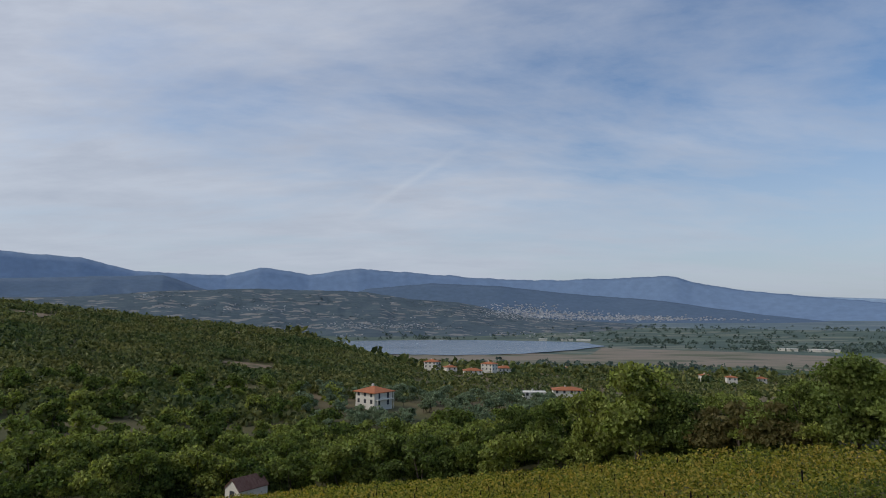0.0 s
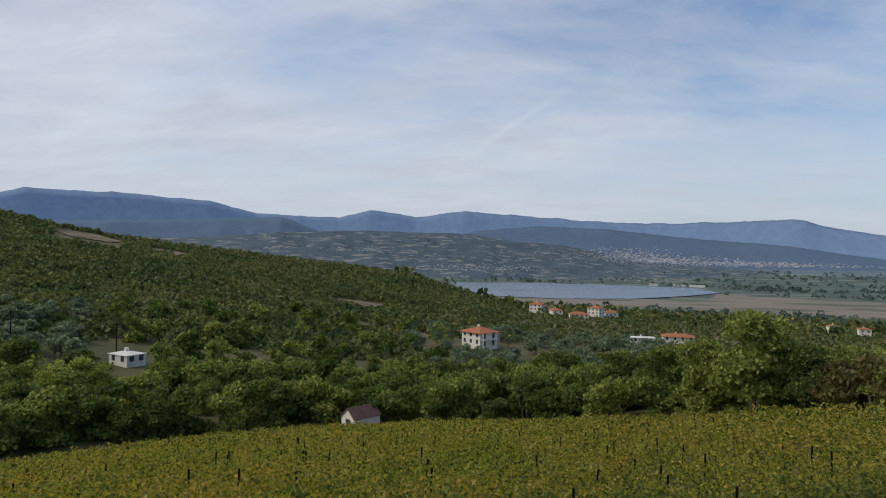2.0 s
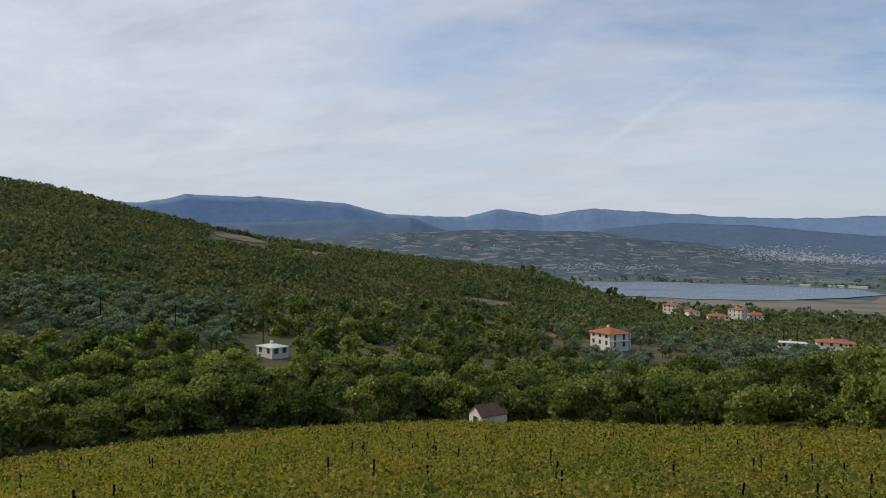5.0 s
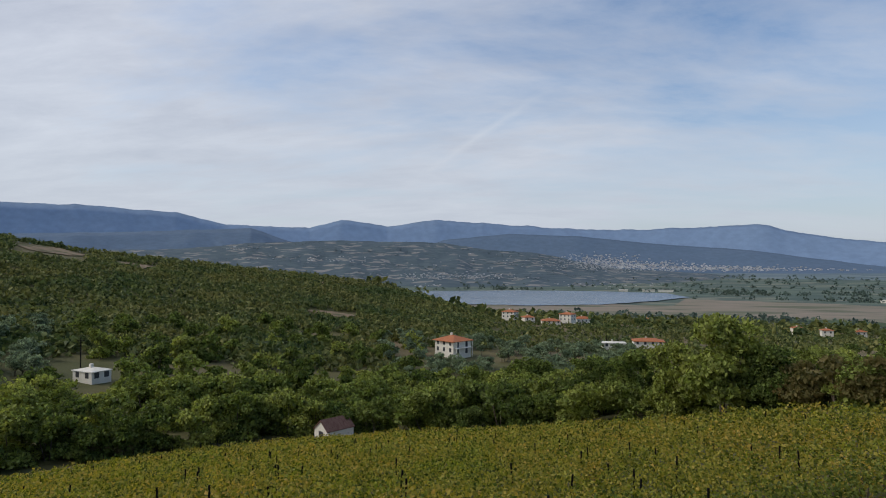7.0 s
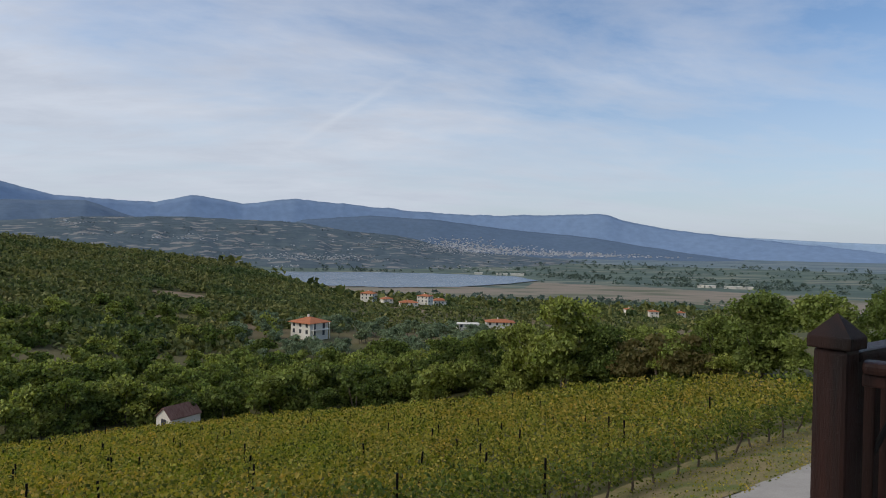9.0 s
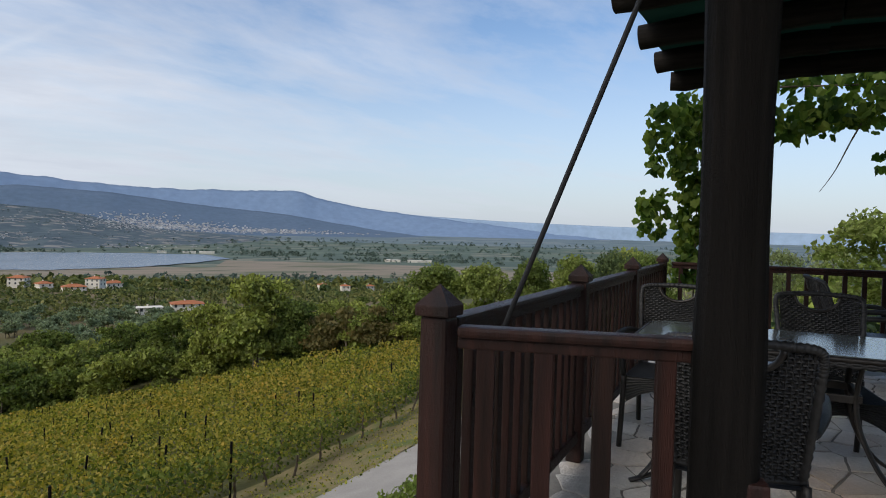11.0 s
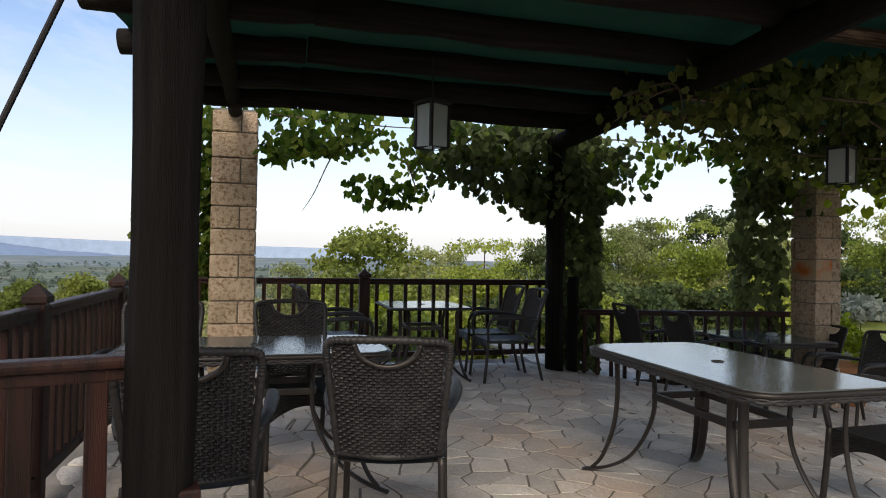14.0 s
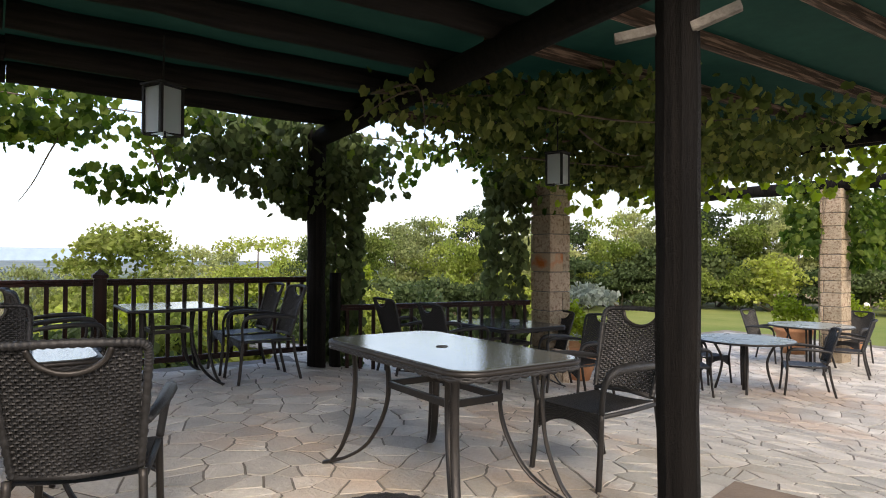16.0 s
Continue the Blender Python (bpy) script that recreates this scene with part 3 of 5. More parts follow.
olives = [tree("olive_tree", 4.2, 2.4, 560, 0.27, M_LEAF_OLIVE, 31 + i, "grey-green olive tree in the grove", 0.2, category="olive tree", group="olive groves") for i in range(3)]
for i, o in enumerate(oaks + olives):
    o.matrix_basis = polar(-14 + 5 * i if i < 5 else -12 + 9 * (i - 5), 122 if i < 5 else 188)
for i, o in enumerate(far_oaks):
    o.matrix_basis = polar(-30 + 4 * i, 215)

for ring, (r0, r1, step) in enumerate([(5, 10, 3.5), (11, 18, 3.8), (19, 28, 4.3), (29, 40, 4.8), (41, 55, 5.2), (56, 75, 6.0), (76, 100, 6.8), (100, 130, 8), (130, 165, 9.5)]):
    a = -62.0
    while a < 34:
        edge = float(np.interp(a, EDGE_AZ, EDGE_R))
        r = edge + rng.uniform(r0, r1)
        # open ground round the houses, and the olive groves
        grove = (-9 < a < 10 and r > 155) or (a < -37 and r > 150)
        clear = (abs(a + 6.3) < 3.0 and r > 165) or (abs(a + 36.3) < 2.2 and 108 < r < 158) or (7 < a < 14 and r > 190)
        if not grove and not clear:
            put(oaks[rng.integers(5)] if ring < 4 else far_oaks[rng.integers(4)], polar(a, r, -1.6, rng.uniform(0, 360), rng.uniform(0.7, 1.12) * (1.0 if a < 9 else 0.68)))
        a += math.degrees(step / r) * rng.uniform(0.75, 1.25)
for i in range(330):
    a, r = (rng.uniform(-13, 10), rng.uniform(158, 260)) if i < 170 else (rng.uniform(-58, -39), rng.uniform(150, 225))
    if abs(a + 6.3) < 2.6 and 190 < r < 232:
        continue
    put(olives[rng.integers(3)], polar(a, r, 0, rng.uniform(0, 360), rng.uniform(0.8, 1.25)))

# scrub all over the far slopes
sp, ss = [], []
for _ in range(17500):
    a, r = rng.uniform(-66, 50 if _ < 9000 else -3), (rng.uniform(170, 780) if _ < 9000 else rng.uniform(180, 500))
    if (a > -12 and r < 300 and (r < 235 or rng.random() < 0.5)) or (abs(a + 36.2) < 2.4 and r < 176):
        continue
    x, y = r * math.sin(radians(a)), r * math.cos(radians(a))
    if noise.noise(Vector((x * 0.02, y * 0.02, 9))) < -0.6 or (abs(a + 38.9) < 2.5 and 395 < r < 472) or (abs(a + 17.0) < 2.4 and 292 < r < 318) or (abs(a + 33.0) < 1.6 and 405 < r < 440):
        continue
    z, w_, h_ = land_z(x, y), rng.uniform(1.8, 3.8), rng.uniform(1.8, 3.8)
    k = 17
    d = rng.normal(size=(k, 3))
    d /= np.linalg.norm(d, axis=1)[:, None]
    d[:, 2] = abs(d[:, 2])
    sp.append(np.array((x, y, z)) + d * np.array((w_, w_, h_)) * rng.uniform(0.7, 1.0, (k, 1)))
    ss.append(rng.uniform(0.55, 1.15, k))
sp, ss = np.concatenate(sp), np.concatenate(ss)
v, f = leaf_cloud(sp, ss, 5)
for a0, a1, r0, r1 in ((-41.2, -36.6, 425, 468), (-19.2, -14.9, 298, 312), (-34.4, -31.6, 410, 436)):
    bv, bf = [], []
    for i in range(13):
        for j in range(7):
            a, q = radians(a0 + (a1 - a0) * i / 12), j / 6
            r = r0 + (r1 - r0) * (0.5 + (q - 0.5) * (1 - abs(i / 6 - 1) ** 3)) + 5 * noise.noise(Vector((i * 0.7, a0, 1)))
            x, y = r * math.sin(a), r * math.cos(a)
            bv.append((x, y, land_z(x, y) + 0.5))
    bf = [(7 * i + j, 7 * i + j + 1, 7 * i + j + 8, 7 * i + j + 7) for i in range(12) for j in range(6)]
    tagged(mesh_ob("bare_patch", bv, bf, M_EARTH, smooth=True), "bare tan earth patch in the hillside scrub", "ground patch", kind="structure")
tagged(mesh_ob("hillside_scrub", v, f, M_LEAF_SCRUB), "dark green evergreen scrub covering the hillside", "scrub", kind="stuff")

# trees and hedgerows on the plain
near_p, near_s, far_p, far_s = [], [], [], []
for _ in range(5600):
    a, r = rng.uniform(-14, 66), (rng.uniform(470, 2000) if _ < 3800 else rng.uniform(1600, 3300))
    if 985 < r < 1560 and -14 < a < 50 and not (r < 1075 and rng.random() < 0.25):
        continue
    if -18 < a < 14.4 and 1190 < r < 1890:
        continue
    x, y = r * math.sin(radians(a)), r * math.cos(radians(a))
    if r > 700 and noise.noise(Vector((x * 0.006, y * 0.006, 2))) < -0.05:
        continue
    k = 12
    d = rng.normal(size=(k, 3))
    d /= np.linalg.norm(d, axis=1)[:, None]
    d[:, 2] = abs(d[:, 2])
    s = rng.uniform(0.7, 1.6) * (1 + r / 6000)
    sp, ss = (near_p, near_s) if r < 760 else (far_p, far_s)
    sp.append(np.array((x, y, land_z(x, y))) + d * np.array((3.2, 3.2, 5.0)) * s)
    ss.append(rng.uniform(1.2, 2.2, k) * s)
v, f = leaf_cloud(np.concatenate(near_p), np.concatenate(near_s), 6)
tagged(mesh_ob("valley_trees", v, f, M_LEAF_SCRUB), "scattered dark trees and hedges on the plain", "trees", kind="stuff")
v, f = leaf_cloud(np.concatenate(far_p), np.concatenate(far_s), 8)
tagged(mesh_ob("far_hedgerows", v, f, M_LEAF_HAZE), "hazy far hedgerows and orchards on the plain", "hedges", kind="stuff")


# ---------------------------------------------------------------- the vineyard
def in_vineyard(x, y):
    r, az = math.hypot(x, y), math.degrees(math.atan2(x, y))
    return -70 < az < 58 and r < np.interp(az, EDGE_AZ, EDGE_R) - 2.6


vine_post = None
tm = bpy.data.meshes.new("vine_trunk")
_b = tube(curve_pts([(0, 0, -0.15), (0.05, 0.02, 0.3), (-0.03, 0.04, 0.6), (0.04, 0, 0.95)], 6), [0.05, 0.045, 0.04, 0.04, 0.035, 0.03, 0.025], 6)
_b.to_mesh(tm)
_b.free()
tm.materials.append(M_BARK)
posts_made = 0
for row in range(44):
    n_off = 12.6 + row * 1.75
    pts, siz, poles = [], [], []
    u0 = None
    for k in range(0, 1250):
        u_ = -75 + k * 0.12
        x, y = CT * u_ - ST * n_off, ST * u_ + CT * n_off
        if not in_vineyard(x, y) or math.degrees(math.atan2(x, y)) > 50:
            continue
        r = math.hypot(x, y)
        z = land_z(x, y)
        thick = max(0.3, 0.72 + 0.75 * noise.noise(Vector((u_ * 0.85, row * 3.1, 1))))
        m = 25 if r < 30 else 12 if r < 45 else 7
        size = 0.066 if r < 30 else 0.085 if r < 45 else 0.122
        h = rng.uniform(0.55 if row < 1 else 0.25, 1.55, m) + 0.50 * noise.noise(Vector((u_ * 0.95, row * 1.7, 4)))
        across = rng.normal(size=m) * 0.40 * thick
        along = rng.uniform(-0.08, 0.08, m)
        pts.append(np.stack([x + CT * along - ST * across, y + ST * along + CT * across, z + h], 1))
        siz.append(rng.uniform(0.7, 1.3, m) * size)
        if rng.random() < 1 / 110:
            poles.append((x, y, z))
    if not pts:
        continue
    v, f = leaf_cloud(np.concatenate(pts), np.concatenate(siz), 100 + row)
    vr = mesh_ob("vine_row", v, f, M_LEAF_VINE if row else M_LEAF_VINE_GREEN)
    tagged(vr, "row of yellow-green grapevines on the slope" if row else "row of dark green grapevines beside the drive", "vine row", "vineyard rows", "stuff")
    if row < 2:
        for k in range(46):
            u_ = -22 + k * 1.25
            x, y = CT * u_ - ST * n_off, ST * u_ + CT * n_off
            if in_vineyard(x, y):
                p = new("vine_trunk", tm)
                p.parent = vr
                p.matrix_basis = pose(x, y, land_z(x, y), rng.normal() * 6, rng.normal() * 6, rng.uniform(0, 360))
    for x, y, z in poles:
        if posts_made >= 300:
            break
        posts_made += 1
        if vine_post is None:
            vine_post = tube([(0, 0, -0.3), (0.01, 0, 0.8), (0, 0.01, 1.72)], 0.036, 6)
            me = bpy.data.meshes.new("vine_post")
            vine_post.to_mesh(me)
            vine_post.free()
            me.materials.append(M_LOG)
            vine_post = me
        p = new("vine_post", vine_post)
        p.parent = vr
        p.matrix_basis = pose(x, y, z, rng.normal() * 3, rng.normal() * 3, 0)

# the drive along the vineyard's near side
dv, df = [], []
for k in range(41):
    u_ = -10 + k * 1.2
    for off in (6.5, 7.6, 8.8, 9.6):
        x, y = CT * u_ - ST * off, ST * u_ + CT * off
        dv.append((x, y, land_z(x, y) + 0.06))
for k in range(40):
    for j in range(3):
        df.append((4 * k + j, 4 * k + 4 + j, 4 * k + 5 + j, 4 * k + 1 + j))
tagged(mesh_ob("road", dv, df, M_ROAD, smooth=True), "pale concrete drive between terrace and vineyard", "road", kind="structure")


vv, vf = [], []
for k in range(61):
    u_ = -14 + k * 1.0
    for off in (9.55, 10.4, 11.3, 12.2, 13.4):
        x, y = CT * u_ - ST * off, ST * u_ + CT * off
        vv.append((x, y, land_z(x, y) + 0.07 + 0.05 * noise.noise(Vector((x, y, 0)))))
for k in range(60):
    for j in range(4):
        vf.append((5 * k + j, 5 * k + 5 + j, 5 * k + 6 + j, 5 * k + 1 + j))
tagged(mesh_ob("verge", vv, vf, material("dry_grass_verge", (0.17, 0.15, 0.05), 0.95, 0, (0.27, 0.205, 0.10), 1.2, 22.0, 0.6, third=(0.12, 0.14, 0.035), scale3=0.7), smooth=True), "dry grassy verge beside the drive", "verge", kind="structure")
gp, gn = [], 7000
for _ in range(gn):
    u_, off = rng.uniform(-8, 34), 9.3 + rng.uniform(0, 3.6)
    x, y = CT * u_ - ST * off, ST * u_ + CT * off
    gp.append((x, y, land_z(x, y) + rng.uniform(0.06, 0.15)))
v, f = leaf_cloud(gp, rng.uniform(0.02, 0.055, gn), 9)
tagged(mesh_ob("verge_grass", v, f, M_LEAF_VINE), "tufts of dry grass along the drive", "grass", kind="stuff")


tv, tf = [], []
for k in range(81):
    a = -62 + k * 0.62
    r0 = float(np.interp(a, EDGE_AZ, EDGE_R))
    for j, dr in enumerate((-1.2, 0.6, 2.2, 4.0 + math.sin(k * 0.7) * 0.5)):
        x, y = (r0 + dr) * math.sin(radians(a)), (r0 + dr) * math.cos(radians(a))
        tv.append((x, y, land_z(x, y) + 0.12))
for k in range(80):
    for j in range(3):
        tf.append((4 * k + j, 4 * k + 4 + j, 4 * k + 5 + j, 4 * k + 1 + j))
tagged(mesh_ob("field_track", tv, tf, material("dry_track", (0.24, 0.19, 0.115), 0.95, 0, (0.33, 0.26, 0.17), 0.5, 9.0, 0.4), smooth=True), "dry grassy track below the vineyard", "track", kind="structure")


# ---------------------------------------------------------------- houses in the valley
def far_house(name, label, m, sx, sy, h, roof_h, over=0.5, roof=None, storeys=2, balcony=True):
    t = thing(name, label, "house", m=m)
    part("wall", box((-sx / 2, -sy / 2, -1.5), (sx / 2, sy / 2, h)), M_WALL_FAR, t)
    bm = bmesh.new()
    a, b = sx / 2 + over, sy / 2 + over
    rid = max(sx - sy, 0) / 2 + 0.05
    low = [bm.verts.new(p) for p in ((-a, -b, h), (a, -b, h), (a, b, h), (-a, b, h))]
    low2 = [bm.verts.new(p) for p in ((-a, -b, h + 0.15), (a, -b, h + 0.15), (a, b, h + 0.15), (-a, b, h + 0.15))]
    top = [bm.verts.new((-rid, 0, h + roof_h)), bm.verts.new((rid, 0, h + roof_h))]
    bm.faces.new(low[::-1])
    for i in range(4):
        j = (i + 1) % 4
        bm.faces.new((low[i], low[j], low2[j], low2[i]))
    bm.faces.new((low2[0], low2[1], top[1], top[0]))
    bm.faces.new((low2[1], low2[2], top[1]))
    bm.faces.new((low2[2], low2[3], top[0], top[1]))
    bm.faces.new((low2[3], low2[0], top[0]))
    r = part("roof", bm, roof or M_TILE_FAR, t)
    part("chimney", box((-sx * 0.1, -0.3, h + roof_h * 0.5), (-sx * 0.1 + 0.6, 0.3, h + roof_h + 0.7)), M_WALL_FAR, r)
    for s in range(storeys):
        z = h / storeys * s + 0.9
        nx, ny = max(2, int(sx / 3)), max(2, int(sy / 3))
        for i in range(nx):
            x = -sx / 2 + sx * (i + 0.5) / nx
            part("window", box((x - 0.5, -sy / 2 - 0.04, z), (x + 0.5, -sy / 2 + 0.1, z + 1.3)), M_DARK, t)
        for i in range(ny):
            y = -sy / 2 + sy * (i + 0.5) / ny
            part("window", box((sx / 2 - 0.1, y - 0.5, z - (0.7 if balcony else 0)), (sx / 2 + 0.04, y + 0.5, z + 1.3)), M_DARK, t)
        if balcony and s:
            part("balcony", box((sx / 2, -sy / 2 + 0.4, h / storeys * s - 0.1), (sx / 2 + 1.3, sy / 2 - 0.4, h / storeys * s + 0.1)), M_WALL_FAR, t)
            for y in (-sy / 2 + 0.5, sy / 2 - 0.5):
                part("balcony_post", box((sx / 2 + 1.1, y - 0.1, -1.0), (sx / 2 + 1.25, y + 0.1, h)), M_WALL_FAR, t)
    return t


def at(az, r, dz=0.0, turn=0.0):
    x, y = r * math.sin(radians(az)), r * math.cos(radians(az))
    return pose(x, y, land_z(x, y) + dz, 0, 0, turn)


far_house("house", "white two-storey house with orange hipped roof among olives", at(-6.2, 215, 1.2, -40), 9.0, 8.2, 4.3, 1.8, 0.8)
far_house("house", "white house with red tiled roof in the valley", at(-1.0, 480, 2.6, -25), 10, 8, 4.8, 1.8, balcony=False)
far_house("house", "low white house with red tiled roof", at(0.6, 470, 1.6, 25), 8, 7, 2.6, 1.6, storeys=1, balcony=False)
far_house("house", "low house with brown tiled roof", at(2.6, 460, 0.9, 5), 13, 9, 2.2, 1.8, storeys=1, balcony=False)
far_house("house", "white two-storey house with red tiled roof", at(4.1, 490, 2.8, -35), 10, 8, 5.2, 1.6, balcony=False)
far_house("house", "long pale house with brown roof", at(5.4, 505, 2.0, 15), 12, 8, 3.0, 1.8, storeys=1, balcony=False)
far_house("house", "low building with broad red roof", at(10.9, 300, 1.5, -5), 13, 8, 2.2, 1.3, storeys=1, balcony=False)
far_house("shed", "pale flat shed with grey roof", at(8.0, 270, 1.6, 0), 9, 5, 2.2, 0.5, roof=M_WALL_FAR, storeys=1, balcony=False)
far_house("house", "small white house with red roof", at(22.2, 500, 3, 10), 6, 6, 3.8, 1.2, balcony=False)
far_house("house", "small house with red tiled roof", at(24.2, 510, 3, -10), 7, 6, 2.8, 1.2, storeys=1, balcony=False)
far_house("house", "small house with brown tiled roof", at(26.3, 500, 3, 0), 7, 6, 2.6, 1.3, storeys=1, balcony=False)
far_house("house", "cream house with red roof by the trees", at(10.9, 620, 1, 0), 10, 7, 4.0, 1.5, balcony=False)
far_house("field_hut", "small white block hut with grey sheet roof", at(-36.1, 146, 0.2, -20), 6.0, 4.2, 2.1, 0.6, 0.2, roof=M_WALL_FAR, storeys=1, balcony=False)

# the white stone shed at the foot of the vineyard
shed = thing("stone_shed", "small white gabled shed with rusty tiled roof", "shed", m=at(-16.9, 89, 0.9, 54))
part("wall", box((-2.2, -1.5, -1.0), (2.2, 1.5, 1.5)), M_WALL_FAR, shed)
bm = bmesh.new()
g0 = [bm.verts.new(p) for p in ((-2.2, -1.5, 1.5), (-2.2, 1.5, 1.5), (-2.2, 0, 2.75), (2.2, -1.5, 1.5), (2.2, 1.5, 1.5), (2.2, 0, 2.75))]
bm.faces.new(g0[:3]), bm.faces.new(g0[3:]), bm.faces.new((g0[0], g0[3], g0[4], g0[1]))
part("gable", bm, M_WALL_FAR, shed)
M_RUST = material("rusty_tiles", (0.12, 0.055, 0.040), 0.9, 0, (0.24, 0.14, 0.11), 2.5, 14.0, 0.5, stretch=(3, 0.6, 1))
for s in (-1, 1):
    m = Matrix.Translation((0, 0, 2.85)) @ Matrix.Rotation(radians(40) * s, 4, "X")
    part("roof_slope", box((-2.35, min(0, -2.15 * s), -0.12), (2.35, max(0, -2.15 * s), 0.0), 0, m), M_RUST, shed)
part("door", box((-2.26, -0.45, -0.4), (-2.18, 0.45, 1.3)), M_DARK, shed)

# a town of small white houses on the far shore, one mass
tv, tf = [], []


def town_box(x, y, z, sx, sy, h):
    k = len(tv)
    for dx, dy, dz in ((-1, -1, -4), (1, -1, -4), (1, 1, -4), (-1, 1, -4), (-1, -1, h), (1, -1, h), (1, 1, h), (-1, 1, h)):
        tv.append((x + dx * sx / 2, y + dy * sy / 2, z + dz))
    for q in ((0, 1, 5, 4), (1, 2, 6, 5), (2, 3, 7, 6), (3, 0, 4, 7), (4, 5, 6, 7)):
        tf.append(tuple(k + i for i in q))


town_spots = []
for a0, a1, e0, e1, n in ((3.6, 9.5, -0.35, 0.75, 300), (5, 14, -0.6, 0.15, 620), (11, 22, -0.6, -0.22, 420), (18, 28, -0.55, -0.4, 60), (-26, -23, 0.9, 1.5, 22), (-24, -14, 0.0, 0.6, 40), (-11.5, -5, -1.6, -0.85, 110), (-7, -1, -1.5, -1.0, 130), (-10, -7, -2.2, -1.9, 16), (3, 14, -2.1, -1.7, 50), (-12, 4, -0.7, 0.9, 34)):
    for _ in range(n):
        town_spots.append((rng.normal((a0 + a1) / 2, (a1 - a0) / 3.6), rng.normal((e0 + e1) / 2, (e1 - e0) / 3.8)))
bpy.context.view_layer.update()
dg = bpy.context.evaluated_depsgraph_get()
for a, e in town_spots:
    way = Vector((math.sin(radians(a)) * math.cos(radians(e)), math.cos(radians(a)) * math.cos(radians(e)), math.sin(radians(e))))
    hit, p, _, _, ob, _ = scene.ray_cast(dg, way * 1750 + Vector((0, 0, 1.2)), way)
    if hit and p.length > 1850 and ob.name.startswith(("backdrop", "ground")):
        s = rng.uniform(0.28, 0.8) * p.length / 3200
        town_box(p.x, p.y, p.z, 11 * s, 9 * s, 4.6 * s)
cp, cs = [], []
for _ in range(1500):
    a, e = rng.uniform(-27, 16), rng.uniform(-1.6, 1.9)
    way = Vector((math.sin(radians(a)) * math.cos(radians(e)), math.cos(radians(a)) * math.cos(radians(e)), math.sin(radians(e))))
    hit, p, _, _, ob, _ = scene.ray_cast(dg, way * 1900 + Vector((0, 0, 1.2)), way)
    if hit and ob.name.startswith("backdrop_hills") and noise.noise(Vector((p.x * 0.004, p.y * 0.004, p.z * 0.03))) > -0.1:
        k = p.length / 3000
        for _ in range(8):
            cp.append((p.x + rng.normal() * 17 * k, p.y + rng.normal() * 12, p.z + rng.uniform(0, 3.5) * k))
            cs.append(rng.uniform(1.6, 3.4) * k)
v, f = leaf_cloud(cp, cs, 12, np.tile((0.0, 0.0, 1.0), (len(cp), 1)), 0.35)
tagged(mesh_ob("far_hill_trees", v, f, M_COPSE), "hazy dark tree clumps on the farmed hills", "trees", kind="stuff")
tagged(mesh_ob("far_town", tv, tf, M_TOWN), "distant white houses of towns along the valley", "town", kind="stuff")
for a, r, sx in ((30.2, 1600, 26), (31.3, 1610, 34), (28.7, 1600, 22), (27.9, 1605, 16), (11.0, 1900, 34), (12.4, 1905, 40), (8.9, 1905, 24)):
    m = at(a, r, 0, -a)
    t = thing("warehouse", "long white warehouse on the plain", "warehouse", m=m)
    part("wall", box((-sx / 2, -8, -2), (sx / 2, 8, 5)), M_WALL_FAR, t)
    part("roof", box((-sx / 2 - 1, -9, 5), (sx / 2 + 1, 9, 6)), M_WALL_FAR, t)

# ---------------------------------------------------------------- the terrace
U0, U1, W0, W1 = -5.0, 7.35, -1.05, 16.0
tv, tf = [], []
ws = [W0, 0, 3.0, 4.0, 5.0, 6.0, 7.0, 8.0, W1]
for w_ in ws:
    for u_ in (U0, U1 if w_ < 3.3 else 9.5):
        tv.append((u_, -w_, floor_z(w_) - 0.005))
        tv.append((u_, -w_, -5.0))
for i in range(len(ws) - 1):
    a, b = 4 * i, 4 * i + 4
    tf += [(a, a + 2, b + 2, b), (a, b, b + 1, a + 1), (a + 2, a + 3, b + 3, b + 2)]
tf += [(0, 1, 3, 2), (4 * len(ws) - 4, 4 * len(ws) - 2, 4 * len(ws) - 1, 4 * len(ws) - 3)]
floor = tagged(mesh_ob("floor", tv, tf, M_GROUT), "crazy-paved terrace floor of pale flagstones", "floor", kind="structure")
floor.matrix_basis = on_terrace(0, 0)


# railings of dark stained timber
def railing_post(parent, u, w, h, z=0.0, size=0.09, cap=True):
    p = part("post", box((u - size / 2, -w - size / 2, z), (u + size / 2, -w + size / 2, z + h), 0.012), M_WOOD, parent)
    if cap:
        s = size / 2 + 0.012
        bm = bmesh.new()
        add_box(bm, (u - s, -w - s, z + h), (u + s, -w + s, z + h + 0.035), 0.006)
        base = [bm.verts.new((u + a * s * 0.96, -w + b * s * 0.96, z + h + 0.034)) for a, b in ((-1, -1), (1, -1), (1, 1), (-1, 1))]
        tip = bm.verts.new((u, -w, z + h + 0.095))
        for i in range(4):
            bm.faces.new((base[i], base[(i + 1) % 4], tip))
        part("post_cap", bm, M_WOOD, p)
    return p


